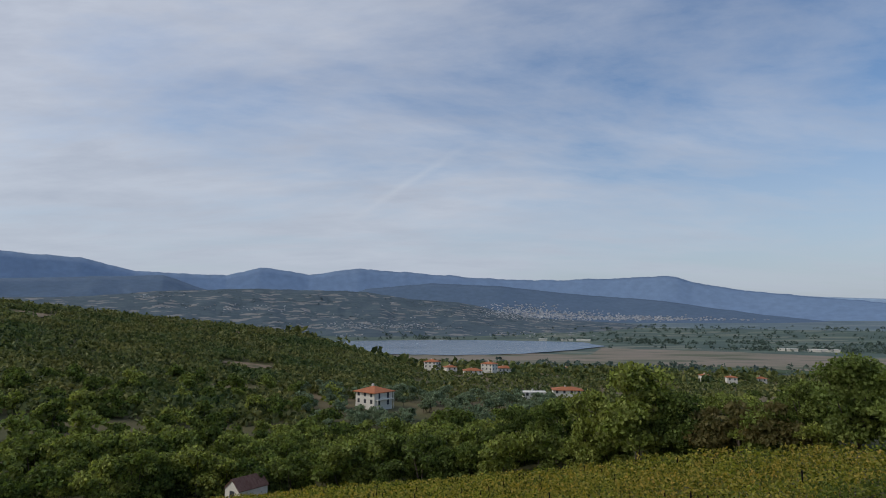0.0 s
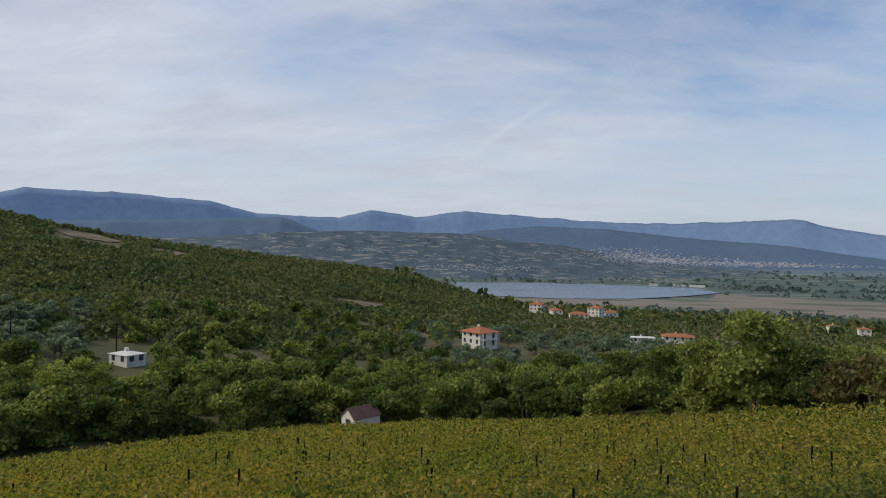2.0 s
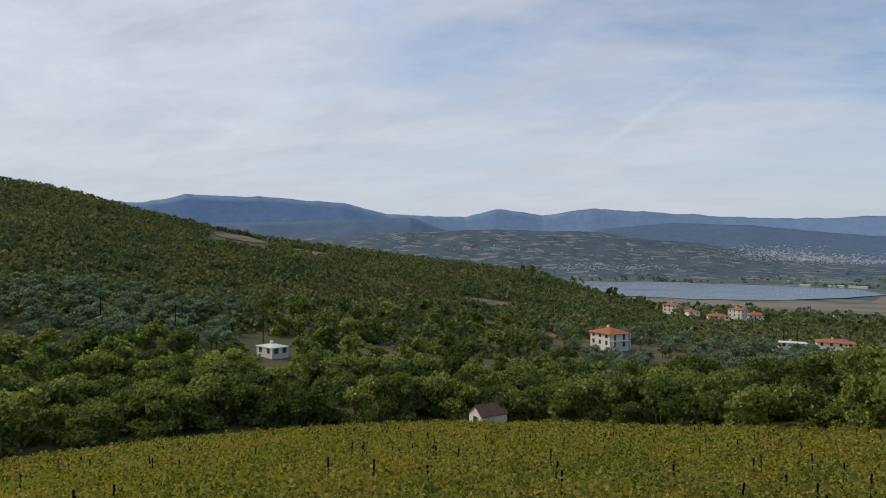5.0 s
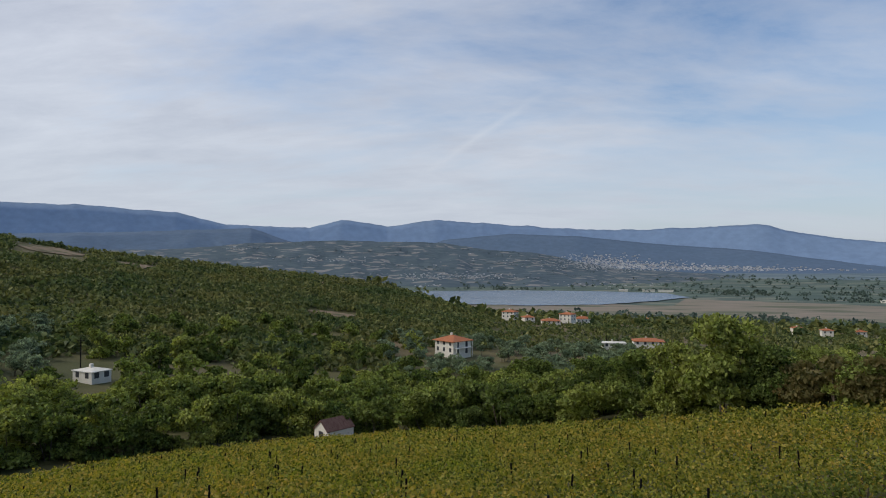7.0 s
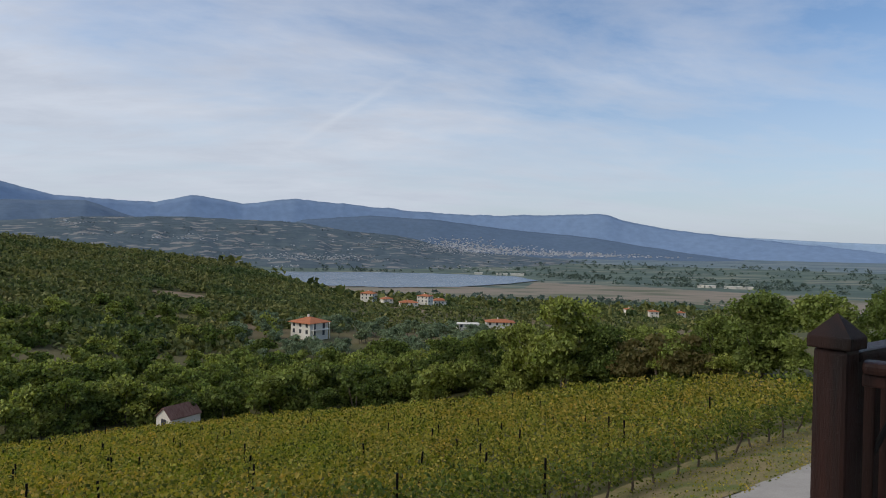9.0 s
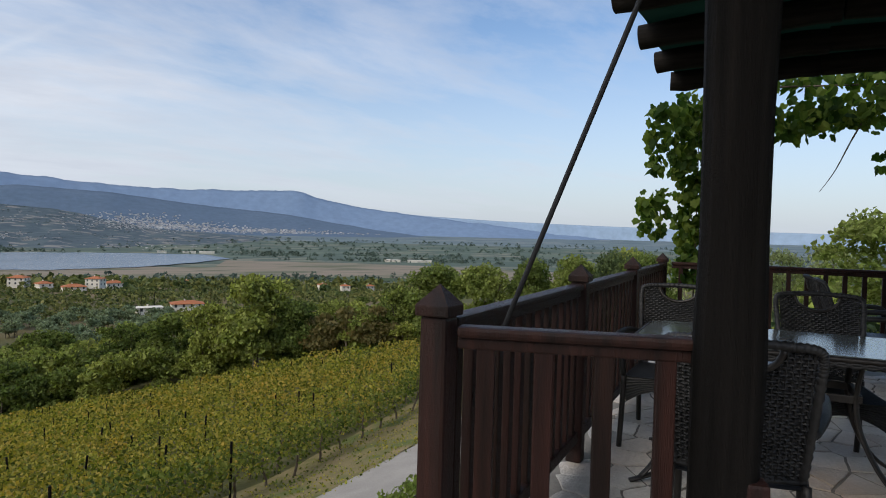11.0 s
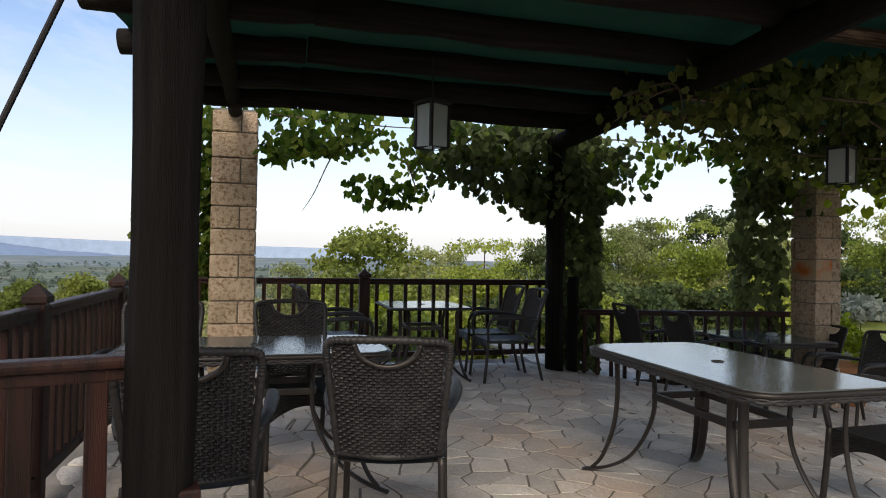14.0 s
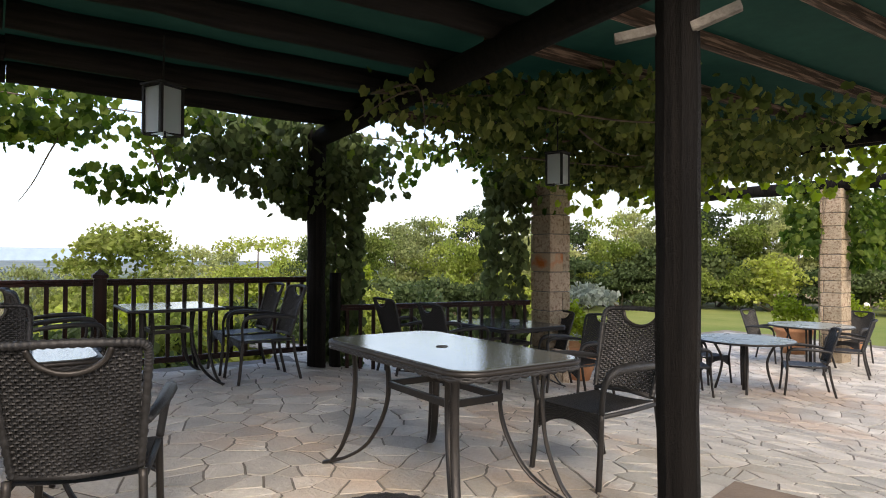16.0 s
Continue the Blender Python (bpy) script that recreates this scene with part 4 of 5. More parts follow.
def rail_run(parent, a, b, z, top=0.92, low=0.12, step=0.15, width=0.075, bal=0.036):
    """Top rail, bottom rail and balusters from a to b (u, w)."""
    pa, pb = Vector((a[0], -a[1], 0)), Vector((b[0], -b[1], 0))
    d = pb - pa
    L = d.length
    m = Matrix.Translation((pa.x, pa.y, z)) @ Matrix.Rotation(math.atan2(d.y, d.x), 4, "Z")
    bm = box((0, -width / 2, top + 0.012), (L, width / 2, top + 0.045), 0.012, m)
    add_box(bm, (0, -width / 2 + 0.016, top - 0.022), (L, width / 2 - 0.016, top + 0.013), 0.006, m)
    part("top_rail", bm, M_WOOD, parent)
    part("bottom_rail", box((0, -0.03, low), (L, 0.03, low + 0.06), 0.008, m), M_WOOD, parent)
    n = max(1, int(round(L / step)))
    for i in range(n):
        x = (i + 0.5) * L / n
        part("baluster", box((x - bal / 2 - 0.002, -0.018, low + 0.05), (x + bal / 2 + 0.002, 0.018, top - 0.018), 0.004, m), M_WOOD, parent)


valley_rail = thing("railing", "dark red-brown timber railing along the terrace edge", "railing", "terrace railings", m=on_terrace(0, 0))
posts = [1.78, 3.48, 5.10, 6.86]
for u_ in posts:
    railing_post(valley_rail, u_, -0.87, 0.975, size=0.086)
for a, b in zip(posts, posts[1:]):
    rail_run(valley_rail, (a + 0.06, -0.87), (b - 0.06, -0.87), 0, step=0.125, bal=0.042)
front_rail = thing("railing", "short dark timber railing beside the log post", "railing", "terrace railings", m=on_terrace(0, 0))
rail_run(front_rail, (1.79, -0.81), (1.97, -0.165), 0, 0.905, 0.12, 0.155, bal=0.05)
far_rail = thing("railing", "dark timber railing at the far end of the terrace", "railing", "terrace railings", m=on_terrace(0, 0))
for w_ in (1.18,):
    railing_post(far_rail, 7.05, w_, 0.985, size=0.115)
rail_run(far_rail, (7.05, -0.80), (7.05, -0.44), 0, 0.93, 0.1, 0.16)
rail_run(far_rail, (7.05, 0.04), (7.05, 1.12), 0, 0.93, 0.1, 0.165)
rail_run(far_rail, (7.05, 1.24), (7.05, 3.35), 0, 0.93, 0.1, 0.165)
low_rail = thing("railing", "low brown timber railing under the climbing vines", "railing", "terrace railings", m=on_terrace(0, 0))
rail_run(low_rail, (6.78, 3.64), (6.33, 6.2), -0.33, 0.93, 0.1, 0.16)


# stone pillars of tuff blocks
def pillar(u, w, z0, z1, width, label):
    t = thing("stone_pillar", label, "pillar", "stone pillars", m=on_terrace(u, w, z0))
    h, k = 0.0, 0
    part("core", box((-width / 2 + 0.02, -width / 2 + 0.02, 0), (width / 2 - 0.02, width / 2 - 0.02, z1 - z0 - 0.01)), M_GROUT, t)
    g = np.random.default_rng(int(100 + w * 10))
    while h < z1 - z0 - 0.05:
        ch = min(g.uniform(0.22, 0.27), z1 - z0 - h)
        cut = width * (0.36 if k % 2 else -0.14)
        flip = k % 2
        for lo, hi in ((-width / 2, cut - 0.006), (cut + 0.006, width / 2)):
            e = g.uniform(-0.006, 0.006)
            if flip:
                a, b = (lo, -width / 2 + e, h + 0.006), (hi, width / 2 - e, h + ch - 0.006)
            else:
                a, b = (-width / 2 + e, lo, h + 0.006), (width / 2 - e, hi, h + ch - 0.006)
            stained = w == 6.5 and 1.45 < h < 1.72 and hi == width / 2
            part("block", box(a, b, 0.012), M_LICHEN if stained else M_BLOCK, t, "tuff block with orange lichen" if stained else "")
        h += ch
        k += 1
    return t


pillar(7.12, -0.20, 0, 2.72, 0.44, "pale tuff block pillar at the railing corner")
pillar(6.25, 6.5, -0.5, 2.25, 0.37, "pale tuff block pillar with an orange lichen stain")
pillar(5.46, 12.9, -0.66, 2.5, 0.37, "pale tuff block pillar at the garden edge")


# log posts, girders, rafters, cloth
def log(parent, name, a, b, r, mat, seed, sides=14, smooth=True):
    g = np.random.default_rng(seed)
    a, b = Vector(a), Vector(b)
    n = 9
    pts = [a.lerp(b, i / (n - 1)) + Vector(g.normal(size=3) * r * 0.06) for i in range(n)]
    return part(name, tube(pts, [r * (1 + g.normal() * 0.03) for _ in range(n)], sides), mat, parent, smooth=smooth)


def roof_z(u, w):
    """The rafters' middle height: the roof rises a little from the eave and along the terrace."""
    return 2.585 + 0.028 * (u - 3.8) + 0.05 * min(1.0, max(0.0, (w + 0.8) / 1.2))


pergola = thing("pergola", "dark log pergola roofed with green shade cloth", "pergola", m=on_terrace(0, 0))
log(pergola, "log_post", (1.945, 0.088, -0.05), (1.945, 0.088, 2.5), 0.088, M_LOG, 1)
log(pergola, "log_post", (1.60, -2.70, -0.05), (1.60, -2.70, 2.5), 0.088, M_LOG, 2, 8, False)
log(pergola, "log_post", (6.74, -3.32, -0.1), (6.74, -3.32, 2.62), 0.105, M_LOG, 3)
log(pergola, "log_post", (6.80, -3.58, -0.2), (6.80, -3.58, 1.02), 0.065, M_LOG, 4)
log(pergola, "girder", (1.2, 0.07, 2.42), (6.98, 0.20, 2.70), 0.072, M_LOG, 5)
log(pergola, "girder", (1.0, -2.70, 2.44), (6.86, -3.335, 2.55), 0.10, M_LOG, 6)
for i, u_ in enumerate((1.30, 2.13, 2.96, 3.79, 4.64, 5.44, 6.26)):
    log(pergola, "rafter", (u_, 0.80, roof_z(u_, -0.8)), (u_, -0.4, roof_z(u_, 0.4)), 0.088, M_BEAM, 20 + i)
    log(pergola, "rafter", (u_, -0.4, roof_z(u_, 0.4)), (u_, -2.90 - 0.113 * (u_ - 1.0), roof_z(u_, 5)), 0.09, M_BEAM, 30 + i)
M_SAWN = material("peeling_sawn_timber", (0.035, 0.02, 0.013), 0.8, 0, (0.10, 0.062, 0.042), 2.5, 40.0, 0.6, stretch=(10, 0.5, 10), third=(0.30, 0.20, 0.15), scale3=5.0)
for u_ in (0.90, 1.63, 2.37, 3.10, 3.84, 4.57, 5.30):
    part("sawn_rafter", box((u_ - 0.03, -8.05, 2.55), (u_ + 0.03, -2.65 - 0.113 * (u_ - 1.0), 2.64), 0.006), M_SAWN, pergola, "peeling brown sawn timber")
log(pergola, "girder", (0.8, -7.95, 2.49), (6.3, -7.95, 2.49), 0.085, M_LOG, 7)
log(pergola, "girder", (3.6, -12.9, 2.58), (8.2, -12.9, 2.58), 0.12, M_LOG, 10)
part("fascia", box((0.8, -8.14, 2.46), (6.3, -8.09, 2.72)), M_BEAM, pergola)
tv, tf = [], []
for i in range(41):
    for j in range(41):
        u_, w_ = 1.1 + 5.25 * i / 40, -0.76 + 8.9 * j / 40
        sag = 0.03 * abs(math.sin((u_ - 1.3) / 0.83 * math.pi)) + 0.015 * noise.noise(Vector((u_ * 2, w_ * 2, 0)))
        tv.append((u_, -w_, roof_z(u_, w_) + 0.098 - sag))
for i in range(40):
    for j in range(40):
        tf.append((i * 41 + j, i * 41 + j + 1, i * 41 + j + 42, i * 41 + j + 41))
mesh_ob("shade_cloth", tv, tf, M_CLOTH, pergola, "green woven shade cloth", smooth=True)

cable = thing("stay_cable", "black stay cable from the roof edge to the ground", "cable", m=on_terrace(0, 0))
part("cable", tube([(1.942, 0.07, 2.6), (2.032, 1.045, 0.19)], 0.0085, 8), M_CABLE, cable)
part("anchor", box((2.01, 1.02, -0.02), (2.055, 1.05, 0.22), 0.006), M_METAL, cable)


# ---------------------------------------------------------------- furniture
def wicker_chair(m):
    t = thing("wicker_armchair", "dark brown woven wicker armchair with metal legs", "chair", "terrace chairs", m=m)
    # the back panel: woven strands on a curved, leaning face
    def back(y, z):
        lean = -0.23 - 0.16 * (z - 0.42) / 0.5
        return Vector((lean - 0.03 + 0.12 * (y / 0.23) ** 2 * 0.5, y * (1 + 0.10 * (z - 0.42) / 0.5), z))

    bm = bmesh.new()
    z, k = 0.452, 0
    while z < 0.905:
        edge = 0.198
        spans = [(-edge, edge)]
        if z > 0.822:
            s = min(1.0, (z - 0.822) / 0.085)
            cut = 0.112 * math.sqrt(1 - (1 - s) ** 2)
            spans = [(-edge, -cut), (cut, edge)]
        for y0, y1 in spans:
            n = max(3, int((y1 - y0) / 0.0085))
            rows = []
            for i in range(n + 1):
                y = y0 + (y1 - y0) * i / n
                ph = 0.005 * math.cos(math.pi * (y / 0.0175 + k))
                c = back(y, z) + Vector((ph, 0, 0))
                rows.append((bm.verts.new(c + Vector((0, 0, -0.0062))), bm.verts.new(c + Vector((0.004, 0, 0))), bm.verts.new(c + Vector((0, 0, 0.0062)))))
            for r, s in zip(rows, rows[1:]):
                bm.faces.new((r[0], s[0], s[1], r[1]))
                bm.faces.new((r[1], s[1], s[2], r[2]))
        z += 0.0118
        k += 1
    for i in range(-11, 12):
        y = i * 0.0175
        add_tube(bm, [back(y, z) for z in np.linspace(0.445, 0.9 if abs(y) > 0.112 else 0.822 + 0.085 * (1 - math.sqrt(1 - (y / 0.112) ** 2)), 6)], 0.0035, 4)
    tagged(part("woven_back", bm, M_WICKER, t), kind="stuff")
    rim = [back(-0.200, 0.445), back(-0.208, 0.6), back(-0.216, 0.8), back(-0.216, 0.875), back(-0.198, 0.912), back(-0.12, 0.922), back(0, 0.926), back(0.12, 0.922), back(0.198, 0.912), back(0.216, 0.875), back(0.216, 0.8), back(0.208, 0.6), back(0.200, 0.445)]
    rp = curve_pts(rim, 190)
    part("back_rim", tube(rp, [0.0155 + 0.0022 * math.sin(i * 1.9) for i in range(len(rp))], 8), M_WICKER, t, smooth=True)
    grip = curve_pts([back(-0.115, 0.908), back(-0.096, 0.862), back(-0.05, 0.830), back(0, 0.820), back(0.05, 0.830), back(0.096, 0.862), back(0.115, 0.908)], 24)
    part("grip", tube(grip, 0.011, 8), M_METAL, t, smooth=True)
    # the seat, curved down in front, with a woven apron
    bm = bmesh.new()
    nx, ny = 38, 32
    grid = []
    for i in range(nx + 1):
        row = []
        for j in range(ny + 1):
            x, y = -0.24 + 0.50 * i / nx, (-0.215 + 0.43 * j / ny)
            z = 0.42 - 0.012 * math.cos(y / 0.215 * 1.5) + 0.0024 * math.cos(math.pi * i)
            row.append(bm.verts.new((x, y * (0.94 + 0.06 * i / nx), z)))
        grid.append(row)
    for i in range(nx):
        for j in range(ny):
            bm.faces.new((grid[i][j], grid[i + 1][j], grid[i + 1][j + 1], grid[i][j + 1]))
    part("seat", bm, M_WICKER, t)
    for s in (-1, 1):
        part("side_rail", tube([(-0.245, s * 0.214, 0.405), (0.0, s * 0.220, 0.40), (0.262, s * 0.226, 0.405)], 0.013, 8), M_WICKER, t, smooth=True)
    bm = bmesh.new()
    rows = []
    for i in range(27):
        y = -0.215 + 0.43 * i / 26
        drop = 0.07 + 0.09 * (2 * i / 26 - 1) ** 2
        rows.append([bm.verts.new((0.265 + 0.0024 * math.cos(math.pi * k), y, 0.42 - drop * k / 16)) for k in range(17)])
    for r, q in zip(rows, rows[1:]):
        for k in range(16):
            bm.faces.new((r[k], q[k], q[k + 1], r[k + 1]))
    part("apron", bm, M_WICKER, t)
    for s in (-1, 1):
        leg = part("leg", tube(curve_pts([(0.30, s * 0.238, 0.0), (0.275, s * 0.232, 0.22), (0.262, s * 0.228, 0.42)], 8), 0.016, 8), M_METAL, t, smooth=True)
        leg = part("leg", tube(curve_pts([(-0.33, s * 0.225, 0.0), (-0.27, s * 0.218, 0.25), (-0.245, s * 0.212, 0.44)], 8), 0.016, 8), M_METAL, t, smooth=True)
        arm = curve_pts([(0.262, s * 0.23, 0.42), (0.272, s * 0.25, 0.55), (0.235, s * 0.272, 0.635), (0.12, s * 0.278, 0.655), (-0.10, s * 0.262, 0.645), (-0.27, s * 0.225, 0.62)], 22)
        part("armrest", tube(arm, [0.017 + 0.012 * math.sin(min(1, max(0, (i - 5) / 17)) * math.pi) for i in range(23)], 8, flat=0.8), M_WICKER, t, smooth=True)
    part("back_bar", tube([back(-0.20, 0.445), back(0, 0.445), back(0.20, 0.445)], 0.014, 8), M_WICKER, t, smooth=True)
    return t


chair = wicker_chair(on_terrace(2.80, 0.71, 0, -14.5) @ Matrix.Scale(0.99, 4))


def seat(u, w, turn, size=1.0):
    c = copy_thing(chair, on_terrace(u, w, floor_z(w), turn) @ Matrix.Scale(0.99 * size, 4))
    return c


def outline(a, b, r, n=6):
    """A rounded rectangle."""
    pts = []
    for cx, cy, t0 in ((a - r, b - r, 0), (-a + r, b - r, 90), (-a + r, -b + r, 180), (a - r, -b + r, 270)):
        for k in range(n + 1):
            t = radians(t0 + 90 * k / n)
            pts.append((cx + r * math.cos(t), cy + r * math.sin(t)))
    return pts


def glass_table(m, a, b, r, h=0.73, label="glass-topped patio table with woven wicker rim", woven=True, group="terrace tables"):
    t = thing("patio_table", label, "table", group, m=m)
    pts = outline(a - 0.012, b - 0.012, max(r - 0.012, 0.02))
    n = len(pts)
    v = [(x, y, h - 0.006) for x, y in pts] + [(x, y, h) for x, y in pts]
    f = [tuple(range(n, 2 * n)), tuple(range(n))[::-1]] + [(i, (i + 1) % n, n + (i + 1) % n, n + i) for i in range(n)]
    mesh_ob("glass_top", v, f, M_GLASS, t, "dark rippled glass")
    rim = [(x, y, h - 0.012) for x, y in outline(a, b, r, 10)]
    per = []
    for i in range(len(rim)):
        p, q = Vector(rim[i]), Vector(rim[(i + 1) % len(rim)])
        k = max(1, int((q - p).length / 0.016))
        per += [p.lerp(q, s / k) for s in range(k)]
    part("rim", tube([p - Vector((0, 0, 0.004)) for p in per], 0.013, 8, True), M_METAL, t, smooth=True)
    if woven:
        bm = bmesh.new()
        for s in (0, 1):
            rad = []
            pp = []
            for i, p in enumerate(per):
                ph = i * 0.9 + s * math.pi
                pp.append(p + Vector((0, 0, -0.026 + 0.008 * math.sin(ph))))
                rad.append(0.0095)
            add_tube(bm, pp, rad, 6, True)
        part("woven_edge", bm, M_WICKER, t, smooth=True)
    part("hole_ring", tube([(0.028 * math.cos(k * 0.5236), 0.028 * math.sin(k * 0.5236), h + 0.0005) for k in range(12)], 0.004, 6, True), M_CABLE, t)
    # four legs, each of two flat bars that bow apart and meet at the foot; a frame ties them
    lx, ly, fz = a * 0.44, b * 0.42, h * 0.685
    bm = bmesh.new()
    for y in (-ly, ly):
        add_box(bm, (-lx, y - 0.012, fz - 0.018), (lx, y + 0.012, fz + 0.018), 0.004)
    for x in (-lx, lx):
        add_box(bm, (x - 0.012, -ly, fz - 0.018), (x + 0.012, ly, fz + 0.018), 0.004)
    part("stretcher_frame", bm, M_METAL, t)
    for sx in (-1, 1):
        for sy in (-1, 1):
            def on_diagonal(q, z):
                return (sx * a * q * 0.98, sy * b * q * 0.98, z * h)
            for name, run in (("outer_bar", ((0.74, 0.965), (0.72, 0.70), (0.75, 0.40), (0.84, 0.15), (0.93, 0.035))),
                              ("inner_bar", ((0.47, 0.965), (0.43, 0.72), (0.46, 0.48), (0.60, 0.22), (0.80, 0.075), (1.0, 0.008)))):
                c = curve_pts([on_diagonal(q, z) for q, z in run], 20)
                bm = tube(c, 0.0095, 8)
                mid_way = Vector((sx * a, sy * b, 0)).normalized()
                for vert in bm.verts:
                    off_ = vert.co - mid_way * vert.co.dot(mid_way)
                    off_.z = 0
                    vert.co += off_ * 1.3
                part(name, bm, M_METAL, t, smooth=True)
    return t


table_near = glass_table(on_terrace(2.785, 2.345), 0.69, 0.375, 0.13)
glass_table(on_terrace(3.70, 0.12, 0, 90), 0.69, 0.375, 0.13)
glass_table(on_terrace(6.52, 1.71), 0.475, 0.41, 0.05, label="small square glass table with slim bowed legs", woven=False)
glass_table(on_terrace(5.95, 5.45, floor_z(5.45)), 0.60, 0.45, 0.08, label="glass-topped patio table beside the low railing")


M_TOP = material("grey_table_top", (0.20, 0.225, 0.215), 0.28, 0, (0.26, 0.285, 0.275), 3.0, 70.0, 0.05, spec=0.6)


def round_table(m):
    t = thing("round_table", "round green-grey glass patio table", "table", "garden tables", m=m)
    pts = [(0.65 * math.cos(radians(k * 9)), 0.65 * math.sin(radians(k * 9))) for k in range(40)]
    v = [(x, y, 0.715) for x, y in pts] + [(x, y, 0.725) for x, y in pts]
    mesh_ob("glass_top", v, [tuple(range(40, 80)), tuple(range(40))[::-1]] + [(i, (i + 1) % 40, 40 + (i + 1) % 40, 40 + i) for i in range(40)], M_TOP, t)
    part("rim", tube([(x, y, 0.71) for x, y in pts], 0.014, 8, True), M_METAL, t, smooth=True)
    part("pedestal", tube([(0, 0, 0.0), (0, 0, 0.70)], 0.03, 10), M_METAL, t, smooth=True)
    for k in range(4):
        c, s = math.cos(k * math.pi / 2 + 0.6), math.sin(k * math.pi / 2 + 0.6)
        part("leg", tube(curve_pts([(c * 0.42, s * 0.42, 0.70), (c * 0.30, s * 0.262, 0.4), (c * 0.38, s * 0.38, 0.0)], 10), 0.018, 8), M_METAL, t, smooth=True)
    return t


r1 = round_table(on_terrace(4.98, 9.05, floor_z(9.0) + 0.002))
copy_thing(r1, on_terrace(5.43, 11.9, floor_z(11.9)))

FACE_FAR, FACE_NEAR, FACE_IN, FACE_OUT = 0, 180, -90, 90
seat(2.68, -0.065, FACE_FAR)
seat(4.13, 0.37, FACE_NEAR + 8)
seat(4.13, -0.47, FACE_NEAR)
seat(6.18, 2.51, FACE_OUT)
seat(6.78, 2.50, FACE_OUT)
seat(6.20, 0.84, FACE_IN)
seat(6.74, 0.80, FACE_IN)
seat(2.50, 3.24, FACE_OUT + 3, 1.02)
seat(6.38, 4.35, FACE_IN)
seat(5.80, 4.60, FACE_IN)
seat(6.05, 6.15, FACE_OUT)
seat(5.0, 5.75, FACE_OUT)
seat(4.38, 9.55, 35)
seat(5.7, 9.2, 170)
seat(5.3, 8.15, 230)
seat(5.2, 12.9, 90)
seat(6.2, 11.9, 180)
seat(4.7, 11.5, 20)


# lanterns
def lantern(m, drop):
    t = thing("lantern", "black metal lantern with frosted glass panes", "lantern", "hanging lanterns", m=m)
    a, h = 0.078, 0.30
    for sx in (-1, 1):
        for sy in (-1, 1):
            part("frame_bar", box((sx * a - 0.010, sy * a - 0.010, 0), (sx * a + 0.010, sy * a + 0.010, h)), M_CABLE, t)
    for z in (0.0, h):
        part("frame_ring", tube([(-a, -a, z), (a, -a, z), (a, a, z), (-a, a, z)], 0.010, 4, True), M_CABLE, t)
    part("roof_plate", box((-a - 0.02, -a - 0.02, h + 0.005), (a + 0.02, a + 0.02, h + 0.02), 0.004), M_CABLE, t)
    for s in (-1, 1):
        part("pane", box((s * a - 0.003, -a + 0.008, 0.01), (s * a + 0.003, a - 0.008, h - 0.01)), M_PANE, t)
        part("pane", box((-a + 0.008, s * a - 0.003, 0.01), (a - 0.008, s * a + 0.003, h - 0.01)), M_PANE, t)
    part("bulb_holder", tube([(0, 0, h), (0, 0, h - 0.1)], 0.02, 8), M_WALL_FAR, t)
    part("chain", tube([(0, 0, h + 0.01), (0, 0, h + drop)], 0.006, 6), M_CABLE, t)
    return t


M_PANE = bpy.data.materials.new("frosted_pane")
M_PANE.use_nodes = True
_p = M_PANE.node_tree.nodes["Principled BSDF"]
_p.inputs["Base Color"].default_value = (0.75, 0.8, 0.8, 1)
_p.inputs["Roughness"].default_value = 0.35
_p.inputs["Transmission Weight"].default_value = 0.8
lantern(on_terrace(4.30, 1.235, 1.97, 28), 0.33)
lantern(on_terrace(3.72, 4.12, 1.80, 20) @ Matrix.Scale(0.84, 4), 0.85)


# ---------------------------------------------------------------- climbing vines
def grape_leaves(points, sizes, seed, hang=0.55):
    """Lobed leaves that hang from the points."""
    g = np.random.default_rng(seed)
    shape = [(0, 0.04), (0.30, -0.12), (0.54, 0.12), (0.47, 0.38), (0.50, 0.64), (0.24, 0.76), (0, 1.0), (-0.24, 0.76), (-0.50, 0.64), (-0.47, 0.38), (-0.54, 0.12), (-0.30, -0.12)]
    v, f = [], []
    for p, s in zip(points, sizes):
        tip = Vector(g.normal(size=3))
        tip = (tip.normalized() * (1 - hang) + Vector((0, 0, -1)) * hang).normalized()
        side = tip.cross(Vector(g.normal(size=3))).normalized()
        up_ = side.cross(tip)
        k = len(v)
        v.append(tuple(Vector(p) + tip * 0.4 * s + up_ * 0.10 * s))
        for x, y in shape:
            v.append(tuple(Vector(p) + side * x * s + tip * y * s - up_ * (x * x * 0.5) * s))
        n = len(shape)
        for i in range(n):
            f.append((k, k + 1 + i, k + 1 + (i + 1) % n))
    return v, f


def hanging(a, b, z_top, depth, n, seed, spread=0.22, gaps=-0.06):
    """Points under a line from a to b (u, w); depth(t) tells how far they hang."""
    g = np.random.default_rng(seed)
    out = []
    while len(out) < n:
        t = g.uniform()
        d = depth(t)
        h = g.uniform() * d
        if noise.noise(Vector((t * 11 + seed, h * 3.6, seed * 1.7))) < gaps:
            continue
        out.append((a[0] + (b[0] - a[0]) * t + g.normal() * spread, -(a[1] + (b[1] - a[1]) * t) + g.normal() * spread * 0.6, z_top - h))
    return out


